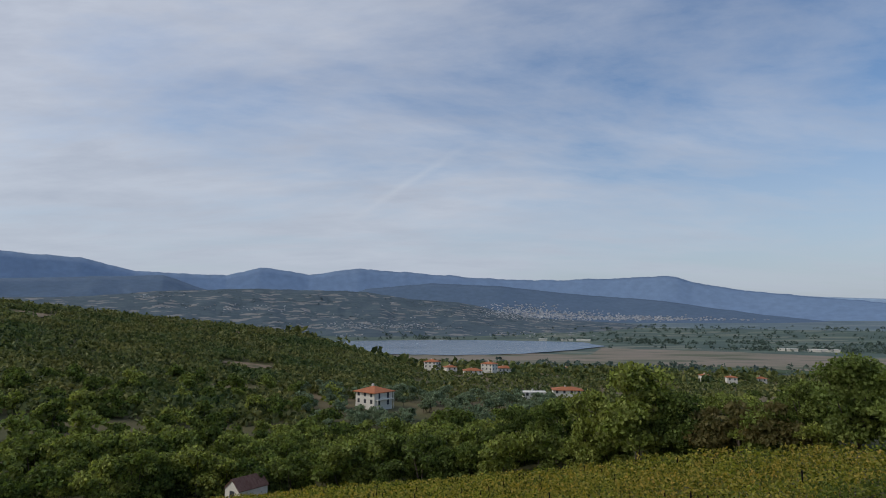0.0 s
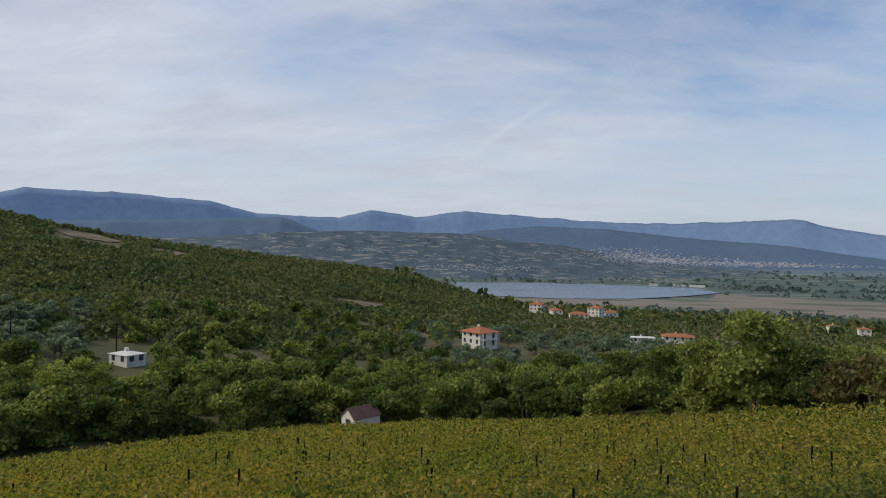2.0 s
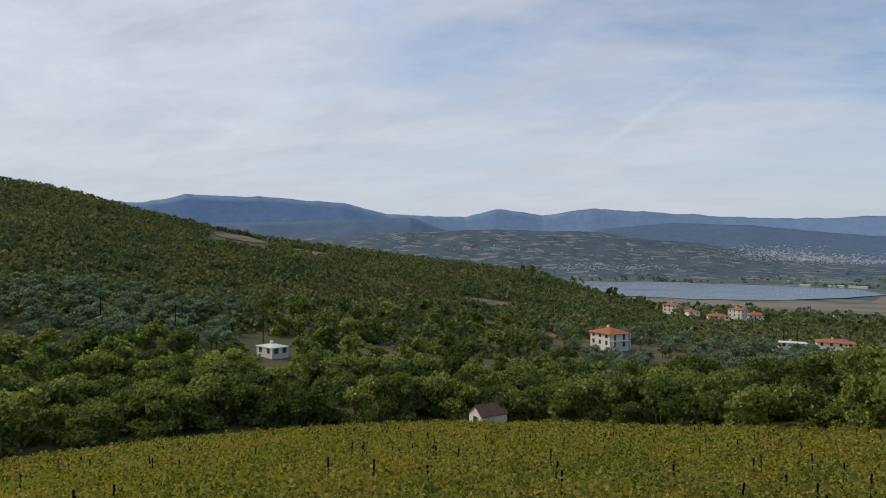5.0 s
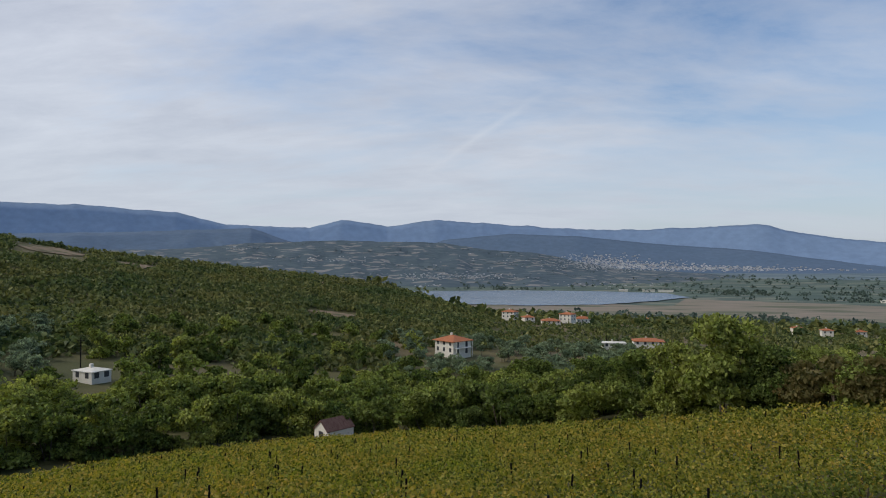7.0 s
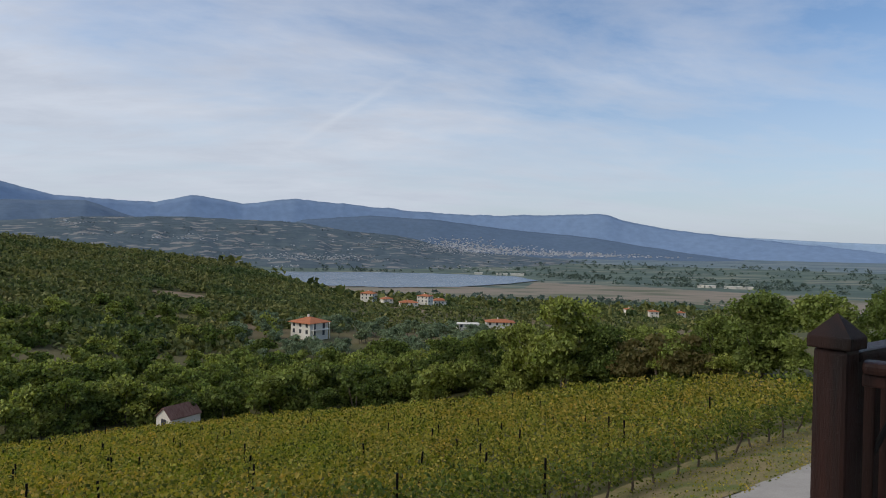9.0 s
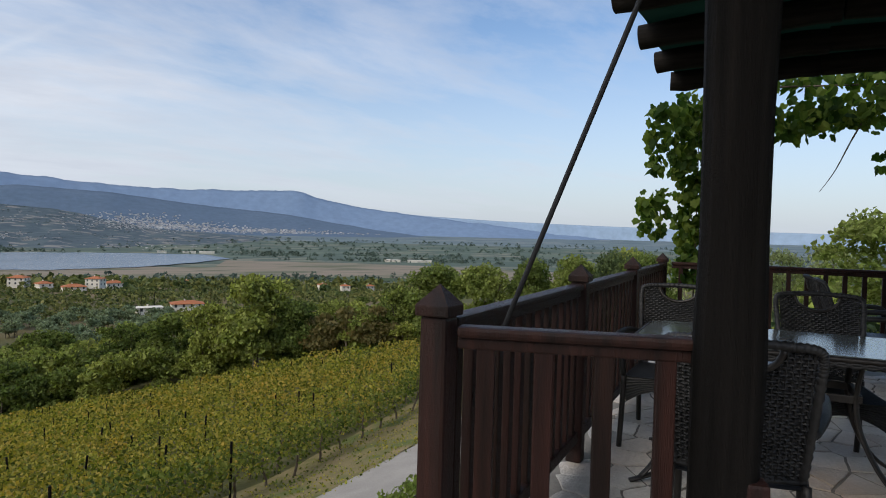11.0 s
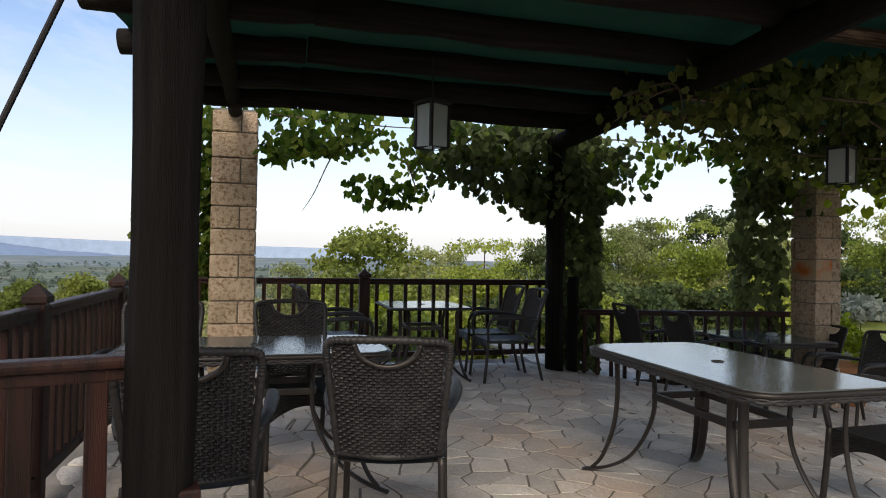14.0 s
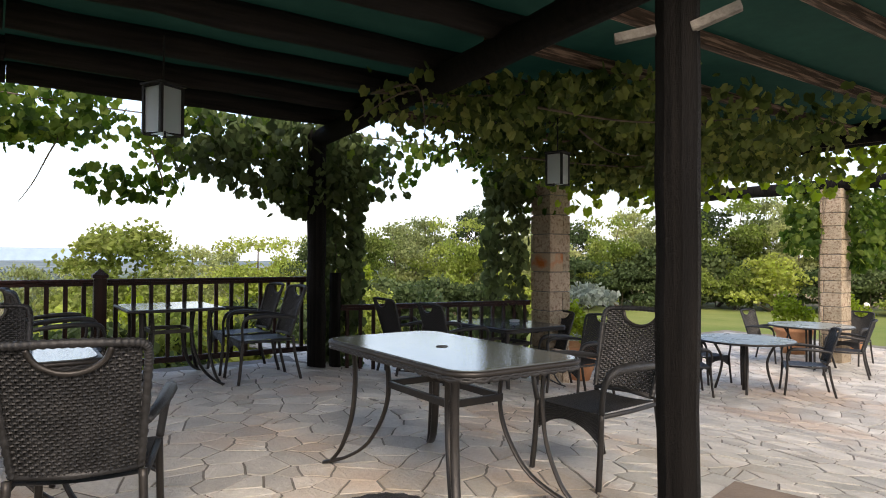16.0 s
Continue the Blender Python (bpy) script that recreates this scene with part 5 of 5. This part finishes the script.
def column(u, w, z0, z1, r, n, seed):
    g = np.random.default_rng(seed)
    out = []
    while len(out) < n:
        z = g.uniform(z0, z1)
        a, q = g.uniform(0, 2 * math.pi), r * (0.55 + 0.5 * g.uniform()) * (0.75 + 0.4 * noise.noise(Vector((z * 2.2, seed, 0))) + 0.25 * (z - z0) / (z1 - z0))
        out.append((u + q * math.cos(a), -w + q * math.sin(a), z))
    return out


def nearer(p, k):
    """The point drawn towards the middle of the terrace at eye height by that share."""
    return (0.02 + (p[0] - 0.02) * k, -0.4 + (p[1] + 0.4) * k, 1.21 + (p[2] - 1.21) * k)


def climbing_vine(label, pts, stems, seed, size=0.105, leaf=None, k=1.0):
    pts, stems, size = [nearer(p, k) for p in pts], [[nearer(p, k) for p in q] for q in stems], size * k
    t = thing("climbing_vine", label, "vine", "climbing vines", m=on_terrace(0, 0))
    g = np.random.default_rng(seed)
    v, f = grape_leaves(pts, g.uniform(0.65, 1.25, len(pts)) * size, seed)
    tagged(mesh_ob("leaves", v, f, leaf or M_LEAF_GRAPE, t), kind="stuff")
    for s in stems:
        part("stem", tube(curve_pts(s, 14), list(np.linspace(0.011, 0.0025, 15)), 6), M_BARK, t, smooth=True)
    return t


climbing_vine("green grapevine hanging from the far roof edge",
              hanging((7.15, -0.2), (7.15, 3.2), 2.88, lambda t: 0.60 + 0.52 * math.exp(-((t - 0.50) / 0.15) ** 2) + 0.15 * math.exp(-((t - 0.02) / 0.10) ** 2) + 0.45 * max(0, t - 0.72) / 0.28 - 0.22 * math.exp(-((t - 0.74) / 0.05) ** 2), 1000, 3, gaps=0.05),
              [[(7.15, 0.2, 2.75), (7.2, -1.5, 2.7), (7.1, -3.3, 2.75)], [(7.1, -1.6, 2.4), (7.1, -1.75, 2.0), (7.1, -1.7, 1.85)], [(7.1, -0.9, 2.5), (7.1, -0.75, 2.2), (7.08, -0.62, 1.9), (7.08, -0.5, 1.7)]], 3, 0.098)
climbing_vine("leafy vine climbing the corner pillar outside the railing",
              column(7.25, -0.60, 0.75, 2.75, 0.25, 820, 5) + column(7.0, -0.85, 1.9, 2.6, 0.26, 200, 15) + column(7.3, -1.05, 1.25, 1.75, 0.17, 90, 19),
              [[(7.4, 0.62, -0.5), (7.3, 0.6, 1.2), (7.2, 0.6, 2.7)]], 5, 0.09)
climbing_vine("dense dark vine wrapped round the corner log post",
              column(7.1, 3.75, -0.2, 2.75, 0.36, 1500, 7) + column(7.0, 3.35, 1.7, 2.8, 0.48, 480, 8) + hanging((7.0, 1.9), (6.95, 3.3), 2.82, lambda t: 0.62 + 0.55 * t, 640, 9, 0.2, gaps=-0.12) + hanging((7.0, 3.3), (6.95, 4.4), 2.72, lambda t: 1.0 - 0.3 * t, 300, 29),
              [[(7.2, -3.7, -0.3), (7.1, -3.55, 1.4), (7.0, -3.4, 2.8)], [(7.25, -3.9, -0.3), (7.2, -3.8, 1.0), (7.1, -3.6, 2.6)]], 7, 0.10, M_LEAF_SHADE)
climbing_vine("grapevine hanging between post and stone pillar",
              hanging((7.0, 3.9), (6.3, 6.4), 2.68, lambda t: 0.28 + 0.60 * abs(2 * t - 1) ** 2 + 0.12 * math.sin(t * 9), 210, 11, gaps=0.0),
              [[(7.0, -3.8, 2.7), (6.7, -5.2, 2.62), (6.3, -6.5, 2.5)]], 11, 0.11)
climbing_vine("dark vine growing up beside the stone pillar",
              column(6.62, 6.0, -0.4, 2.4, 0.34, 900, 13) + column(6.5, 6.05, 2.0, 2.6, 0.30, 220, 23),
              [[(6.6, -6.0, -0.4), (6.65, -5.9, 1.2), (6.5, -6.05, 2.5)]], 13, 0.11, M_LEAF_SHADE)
climbing_vine("tangled grapevine spreading under the pergola roof",
              hanging((5.6, 4.9), (4.5, 6.8), 2.80, lambda t: 0.50 + 0.45 * t, 1900, 17, 0.34, gaps=-0.02) + hanging((4.7, 6.0), (3.8, 8.4), 2.74, lambda t: 0.72 - 0.2 * t, 1300, 18, 0.36, gaps=0.02),
              [[(6.2, -4.2, 2.72), (5.5, -5.2, 2.75), (4.4, -6.8, 2.6)], [(5.2, -3.2, 2.72), (4.6, -3.3, 2.68), (4.9, -3.6, 2.45), (5.1, -3.7, 2.2)], [(4.6, -5.0, 2.7), (4.4, -5.6, 2.3), (4.2, -6.4, 2.35)], [(5.4, -4.6, 2.6), (4.6, -4.4, 2.66), (4.3, -4.3, 2.4)], [(5.0, -5.4, 2.7), (4.4, -5.9, 2.76), (3.9, -6.9, 2.6), (3.6, -7.6, 2.4)], [(5.2, -5.0, 2.3), (4.5, -6.0, 2.2), (3.9, -7.2, 2.3)]], 17, 0.084, M_LEAF_DUSTY_LIT, 0.85)
climbing_vine("leafy grapevine tangle close under the shade cloth",
              hanging((4.2, 2.9), (3.0, 4.4), 2.55, lambda t: 0.30 + 0.12 * math.sin(t * 7), 1000, 41, 0.28, gaps=0.0) + hanging((3.3, 4.2), (2.6, 6.0), 2.53, lambda t: 0.34, 620, 42, 0.28, gaps=0.03),
              [[(4.4, -2.8, 2.5), (3.7, -3.4, 2.42), (3.0, -4.4, 2.5)], [(4.0, -3.0, 2.48), (3.9, -2.7, 2.36), (4.1, -2.5, 2.2)], [(3.4, -3.6, 2.3), (3.0, -4.2, 2.2), (2.7, -5.2, 2.3)]], 41, 0.075, M_LEAF_DUSTY_LIT)
# the bright leaf copy puts this vine's backlight into the leaf colour
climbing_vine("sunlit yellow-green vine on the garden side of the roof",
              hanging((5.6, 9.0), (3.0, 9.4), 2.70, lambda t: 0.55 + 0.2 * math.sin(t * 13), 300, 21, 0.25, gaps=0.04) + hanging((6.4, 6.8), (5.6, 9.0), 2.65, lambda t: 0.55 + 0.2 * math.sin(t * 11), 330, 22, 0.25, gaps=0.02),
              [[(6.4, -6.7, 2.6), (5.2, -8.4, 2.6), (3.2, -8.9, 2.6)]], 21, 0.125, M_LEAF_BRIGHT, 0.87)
climbing_vine("ivy round the garden pillar", column(5.92, 12.70, 1.35, 2.7, 0.36, 330, 25) + column(5.0, 13.12, 1.05, 2.7, 0.40, 420, 26), [[(5.6, -12.6, -0.6), (5.6, -12.6, 1.2), (5.5, -12.7, 2.5)]], 25, 0.13)

# ---------------------------------------------------------------- garden
lv, lf = [], []
for i in range(25):
    for j in range(61):
        r, a = 9 + 26 * i / 24, radians(62 + 90 * j / 60)
        x, y = r * math.sin(a), r * math.cos(a)
        lv.append((x, y, land_z(x, y) + 0.12))
for i in range(24):
    for j in range(60):
        lf.append((i * 61 + j, i * 61 + j + 1, (i + 1) * 61 + j + 1, (i + 1) * 61 + j))
tagged(mesh_ob("lawn", lv, lf, M_LAWN, smooth=True), "sunlit mown lawn beyond the terrace", "lawn", kind="structure")

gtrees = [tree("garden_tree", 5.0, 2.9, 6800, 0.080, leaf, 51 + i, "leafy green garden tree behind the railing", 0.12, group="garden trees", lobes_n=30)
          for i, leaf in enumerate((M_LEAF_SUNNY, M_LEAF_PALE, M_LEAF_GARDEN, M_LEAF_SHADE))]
thuja = tree("conifer_shrub", 3.4, 0.95, 3200, 0.09, M_LEAF_BRIGHT, 61, "bright yellow-green conifer shrub beyond the railing", 0.02, "cone", "shrub")
bush = tree("garden_shrub", 1.9, 1.5, 3000, 0.07, M_LEAF_GARDEN, 63, "rounded light green garden shrub", 0.02, category="shrub", group="garden shrubs")
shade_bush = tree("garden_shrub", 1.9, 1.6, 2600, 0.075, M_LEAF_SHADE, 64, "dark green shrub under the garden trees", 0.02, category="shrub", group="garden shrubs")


def grow(ob, az, r, top_el, tall, first=False, wide=1.0):
    """A plant at that bearing whose top reaches that elevation."""
    x, y = r * math.sin(radians(az)), r * math.cos(radians(az))
    z = land_z(x, y)
    h = 1.2 + r * math.tan(radians(top_el)) - z
    m = Matrix.LocRotScale((x, y, z), Euler((0, 0, rng.uniform(0, 6.28))), (h / tall * wide * rng.uniform(0.85, 1.1),) * 2 + (h / tall,))
    if first:
        ob.matrix_basis = m
    else:
        put(ob, m)


grow(gtrees[0], 68.0, 21, 2.3, 4.6, True, 1.0)
grow(gtrees[1], 73.5, 27, 0.7, 4.6, True)
grow(gtrees[2], 78.5, 20, 1.3, 4.6, True)
grow(gtrees[3], 91.5, 30, 2.4, 4.6, True)
grow(thuja, 69.6, 12.5, -1.7, 3.4, True)
grow(bush, 64.0, 14, -4.5, 1.9, True)
grow(shade_bush, 111.5, 30, 0.9, 1.9, True)
for az, r, el, k in ((61.5, 30, -0.9, 1), (64.5, 34, -0.5, 1), (65.5, 28, -0.5, 2), (71, 30, 0.4, 2), (76, 24, 0.5, 1), (81, 24, 1.5, 2), (83.5, 20, 1.7, 3), (86, 24, 2.2, 2), (88, 19, 2.0, 0), (90.5, 25, 2.9, 1),
                     (93, 28, 3.4, 1), (95.5, 24, 3.2, 2), (98, 30, 4.2, 3), (100.5, 25, 3.4, 1), (103, 29, 3.2, 1), (106, 33, 3.0, 3), (108.5, 30, 3.3, 2), (111, 34, 4.0, 1), (113.5, 31, 3.4, 1),
                     (116, 35, 4.2, 3), (118.5, 33, 4.6, 2), (121, 35, 4.7, 1), (123.5, 33, 4.2, 1), (126, 35, 4.5, 2), (129, 34, 4.4, 3), (132, 35, 4.5, 1), (56, 36, -1.5, 1), (51.5, 40, -1.6, 0), (48.5, 46, -1.5, 3)):
    grow(gtrees[k], az, r, el, 4.6, wide=0.75 if az < 90 else 0.9)
for az, r, el in ((66, 11, -6), (67.5, 10.5, -5), (72, 11, -4.5), (74, 12, -5.5), (77, 11.5, -4), (80, 12, -3.5), (84, 14, -2), (87, 13, -2.5), (90, 15, -1.8), (92.5, 14, -2.2), (95, 16, -1.6), (98, 16, -2.0), (101, 22, -1.0), (104, 24, -1.2),
                  (107, 28, -1.0), (110, 29, -0.6), (113, 29, -0.8), (116, 30, -0.5), (119, 30, -0.8), (122, 30, 0.3), (125, 30, -0.7), (128, 30, -0.4), (131, 30, -0.5)):
    grow(shade_bush if int(az * 2) % 5 < 2 else bush, az, r, el, 1.9)
for az, r, el in ((102.5, 26, 0.6), (105.5, 27, 0.2), (114.5, 31, 1.4), (117.5, 32, 0.9), (127, 32, 1.2)):
    grow(shade_bush, az, r, el, 1.9)
for az, r, el in ((86, 15, 0.4), (66.3, 13.2, -3.2), (88, 17, 0.2)):
    grow(thuja, az, r, el, 3.4)

grow(bush, 31.6, 9.0, -21.5, 1.9, wide=0.8)

# the great round tree and its neighbours at the right end of the vineyard
big = tree("broad_tree", 9.0, 5.2, 6500, 0.22, M_LEAF_OAK, 71, "broad dark green tree at the vineyard edge", -0.06, lobes_n=24)
grow(big, 16.6, 70, -4.4, 8.4, True)
for az, r, el in ((12.8, 76, -6.8), (20.0, 68, -6.6), (29.5, 64, -5.2), (9.8, 84, -7.6), (6.5, 90, -8.4), (23.5, 72, -6.6)):
    grow(big, az, r, el, 8.4)
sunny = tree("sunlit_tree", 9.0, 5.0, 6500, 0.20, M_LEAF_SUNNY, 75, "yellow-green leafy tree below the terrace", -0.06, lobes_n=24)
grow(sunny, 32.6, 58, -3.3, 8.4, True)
for az, r, el in ((36.5, 55, -3.2), (41, 56, -2.6), (45, 52, -2.2), (49.5, 48, -1.5)):
    grow(sunny, az, r, el, 8.4)
rusty = tree("russet_bush", 5.0, 3.2, 1600, 0.22, M_LEAF_RUST, 73, "russet autumn shrub at the vineyard edge", 0.05, category="shrub")
grow(rusty, 24.5, 64, -7.0, 4.6, True)
for az, r, el in ((22.4, 66, -7.6), (27.0, 62, -6.9)):
    grow(rusty, az, r, el, 4.6)


def pot(m, size, label):
    t = thing("terracotta_pot", label, "plant pot", "terracotta pots", m=m)
    bm = bmesh.new()
    prof = [(0.20, 0.0), (0.25, 0.15), (0.30, 0.36), (0.335, 0.40), (0.335, 0.46), (0.30, 0.46), (0.28, 0.40)]
    rings = [[bm.verts.new((r * size * math.cos(k * math.pi / 12), r * size * math.sin(k * math.pi / 12), z * size)) for k in range(24)] for r, z in prof]
    for a, b in zip(rings, rings[1:]):
        for k in range(24):
            bm.faces.new((a[k], a[(k + 1) % 24], b[(k + 1) % 24], b[k]))
    bm.faces.new(rings[0][::-1])
    bm.faces.new(rings[-1])
    part("pot", bm, M_POT, t, smooth=True)
    g = np.random.default_rng(int(size * 100))
    p, nor = crown_points([((0, 0, 0.62 * size), (0.32 * size, 0.32 * size, 0.28 * size)), ((0.1, 0.1, 0.8 * size), (0.22 * size, 0.22 * size, 0.3 * size))], 900, g)
    v, f = leaf_cloud(p, 0.04, 3, nor)
    mesh_ob("plant", v, f, M_LEAF_BRIGHT, t)
    return t


pot(on_terrace(6.55, 7.28, floor_z(7.28)), 1.1, "terracotta pot with a green leafy plant by the pillar")
pot(on_terrace(6.4, 13.3, floor_z(12)), 1.1, "terracotta pot with a low plant at the garden edge")
pot(on_terrace(5.9, 14.6, floor_z(13)), 1.1, "terracotta pot beside the garden pillar")

lav = tree("lavender_bush", 1.0, 0.75, 1500, 0.045, M_LEAF_LAVENDER, 81, "grey-green lavender bush beside the pillar", 0.02, category="shrub")
lav.matrix_basis = on_terrace(7.35, 8.35, floor_z(8.3) + 0.1) @ Matrix.Scale(1.3, 4)
lamp = thing("garden_lamp", "small white globe lamp on a thin garden post", "lamp", m=polar(128.0, 19.5))
part("post", tube([(0, 0, -0.2), (0, 0, 0.95)], 0.03, 8), M_METAL, lamp)
bm = bmesh.new()
bmesh.ops.create_uvsphere(bm, u_segments=16, v_segments=10, radius=0.075, matrix=Matrix.Translation((0, 0, 1.06)))
part("globe", bm, M_WALL_FAR, lamp, "white globe shade", smooth=True)

# small things on the terrace
stub = thing("timber_stub", "short brown timber stub leaning on the log post", "post", m=on_terrace(1.88, -0.02, 0, 10))
part("stub", box((-0.05, -0.045, -0.02), (0.05, 0.045, 0.60), 0.01, Matrix.Rotation(radians(5), 4, "Y")), M_WOOD, stub)
slab = thing("stone_slab", "flat brown stone slab on the paving beside the post", "slab", m=on_terrace(1.75, 3.72, floor_z(3.7) + 0.012, 12))
part("slab", box((-0.26, -0.2, -0.02), (0.26, 0.2, 0.022), 0.01), material("brown_slab", (0.15, 0.115, 0.09), 0.7, 0, (0.2, 0.16, 0.125), 5.0, 50.0, 0.3), slab)
pouf = thing("wicker_stool", "low round dark wicker stool near the table", "stool", m=on_terrace(1.80, 1.45, 0))
bm = bmesh.new()
for k in range(28):
    z = 0.015 + k * 0.0133
    r = 0.17 + 0.035 * math.sin(k / 27 * math.pi)
    add_tube(bm, [((r + 0.006 * math.cos(a * 18 + k * math.pi)) * math.cos(a), (r + 0.006 * math.cos(a * 18 + k * math.pi)) * math.sin(a), z) for a in (2 * math.pi * i / 72 for i in range(72))], 0.0078, 4, True)
part("woven_body", bm, M_WICKER, pouf)
part("top", tube([(0, 0, 0.0), (0, 0, 0.38)], [0.165, 0.17], 24), M_WICKER, pouf)

pale = material("pale_peeling_wood", (0.12, 0.105, 0.09), 0.85, 0, (0.27, 0.245, 0.21), 9.0, 60.0, 0.6)
for a, b in (((1.53, -2.69, 2.13), (1.37, -2.78, 2.19)), ((1.76, -2.50, 2.11), (1.64, -2.61, 2.135))):
    d = Vector(b) - Vector(a)
    part("corner_brace", box((0, -0.02, -0.02), (d.length, 0.02, 0.02), 0.006, Matrix.Translation(a) @ d.to_track_quat("X", "Z").to_matrix().to_4x4()), pale, pergola, "pale peeling timber")
ash = thing("ashtray", "small clear glass ashtray on the table", "ashtray", m=on_terrace(5.95, 5.6, floor_z(5.45) + 0.73))
part("bowl", tube([(0.05 * math.cos(k * 0.5236), 0.05 * math.sin(k * 0.5236), 0.018) for k in range(12)], 0.016, 8, True), M_PANE, ash, smooth=True)

# fence stakes along the vineyard's lower edge
fence = thing("wire_fence", "line of thin weathered stakes below the vineyard", "fence")
for k in range(26):
    a = -36 + k * 0.72
    r = float(np.interp(a, EDGE_AZ, EDGE_R)) + 2.2
    x, y = r * math.sin(radians(a)), r * math.cos(radians(a))
    part("stake", tube([(x, y, land_z(x, y) - 0.2), (x + rng.normal() * 0.06, y, land_z(x, y) + 1.5)], 0.05, 5), M_LOG, fence)
for az, r in ((-49.5, 165), (-36.9, 150), (7.4, 285), (8.4, 300), (-44, 160)):
    m = at(az, r, 0)
    pole = thing("utility_pole", "thin dark wooden utility pole among the trees", "pole", "utility poles", m=m)
    part("pole", tube([(0, 0, -0.5), (0, 0, 8.5)], [0.14, 0.10], 8), M_LOG, pole)
    part("crossarm", box((-0.8, -0.06, 7.8), (0.8, 0.06, 7.95)), M_LOG, pole)

# ---------------------------------------------------------------- paving, stone by stone
g = np.random.default_rng(77)
STEP = 0.20
seeds = {}
for i in range(-17, 50):
    for j in range(-7, 74):
        seeds[i, j] = (np.array((i * STEP, j * STEP * 1.1)) + g.uniform(-0.19, 0.19, 2))


def uneven(poly):
    """Breaks each side into three with a shared waver, so that stones look hewn."""
    out = []
    for p, q in zip(poly, poly[1:] + poly[:1]):
        out.append(p)
        for t in (0.34, 0.68):
            m = p + (q - p) * t
            d = noise.noise_vector(Vector((m[0] * 9, m[1] * 9, 0.5)))
            out.append(m + np.array((d.x, d.y)) * 0.011)
    return out


def cell(i, j):
    c = seeds[i, j]
    poly = [c + np.array(d) for d in ((-0.8, -0.8), (0.8, -0.8), (0.8, 0.8), (-0.8, 0.8))]
    for di in range(-3, 4):
        for dj in range(-3, 4):
            o = seeds.get((i + di, j + dj))
            if o is None or (di == 0 and dj == 0):
                continue
            n = o - c
            lim = n @ (o + c) / 2 - 0.0075 * np.linalg.norm(n)
            out = []
            for p, q in zip(poly, poly[1:] + poly[:1]):
                a, b = n @ p - lim, n @ q - lim
                if a <= 0:
                    out.append(p)
                if (a < 0) != (b < 0):
                    out.append(p + (q - p) * (a / (a - b)))
            poly = out
            if len(poly) < 3:
                return None
    return poly


rest_v, rest_f, made = [], [], 0
for (i, j) in sorted(seeds):
    c = seeds[i, j]
    if not (-2.8 < c[0] < 9.2 and -0.9 < c[1] < 15.6) or (c[1] < 3.4 and c[0] > 7.1):
        continue
    poly = cell(i, j)
    if poly is None:
        continue
    poly = [np.array((min(p[0], 7.3) if c[1] < 3.4 else p[0], max(p[1], -1.0))) for p in poly]
    poly = uneven(poly)
    mid = sum(poly) / len(poly)
    lift = g.uniform(-0.002, 0.004)
    v = [(p[0], -p[1], floor_z(p[1]) - 0.03) for p in poly]
    v += [(p[0], -p[1], floor_z(p[1]) + lift - 0.0012) for p in poly]
    top = [mid + (p - mid) * 0.985 for p in poly]
    v += [(p[0], -p[1], floor_z(p[1]) + lift) for p in top]
    n = len(poly)
    f = [tuple(range(2 * n, 3 * n))[::-1]]
    for k in range(n):
        q = (k + 1) % n
        f += [(k, n + k, n + q, q), (n + k, 2 * n + k, 2 * n + q, n + q)]
    if made < 300 and 0.8 < c[0] < 6.6 and -0.9 < c[1] < 5.5:
        made += 1
        mesh_ob("flagstone", v, f, M_STONE, floor)
    else:
        k0 = len(rest_v)
        rest_v += v
        rest_f += [tuple(k0 + a for a in q) for q in f]
tagged(mesh_ob("flagstones", rest_v, rest_f, M_STONE, floor), kind="stuff")
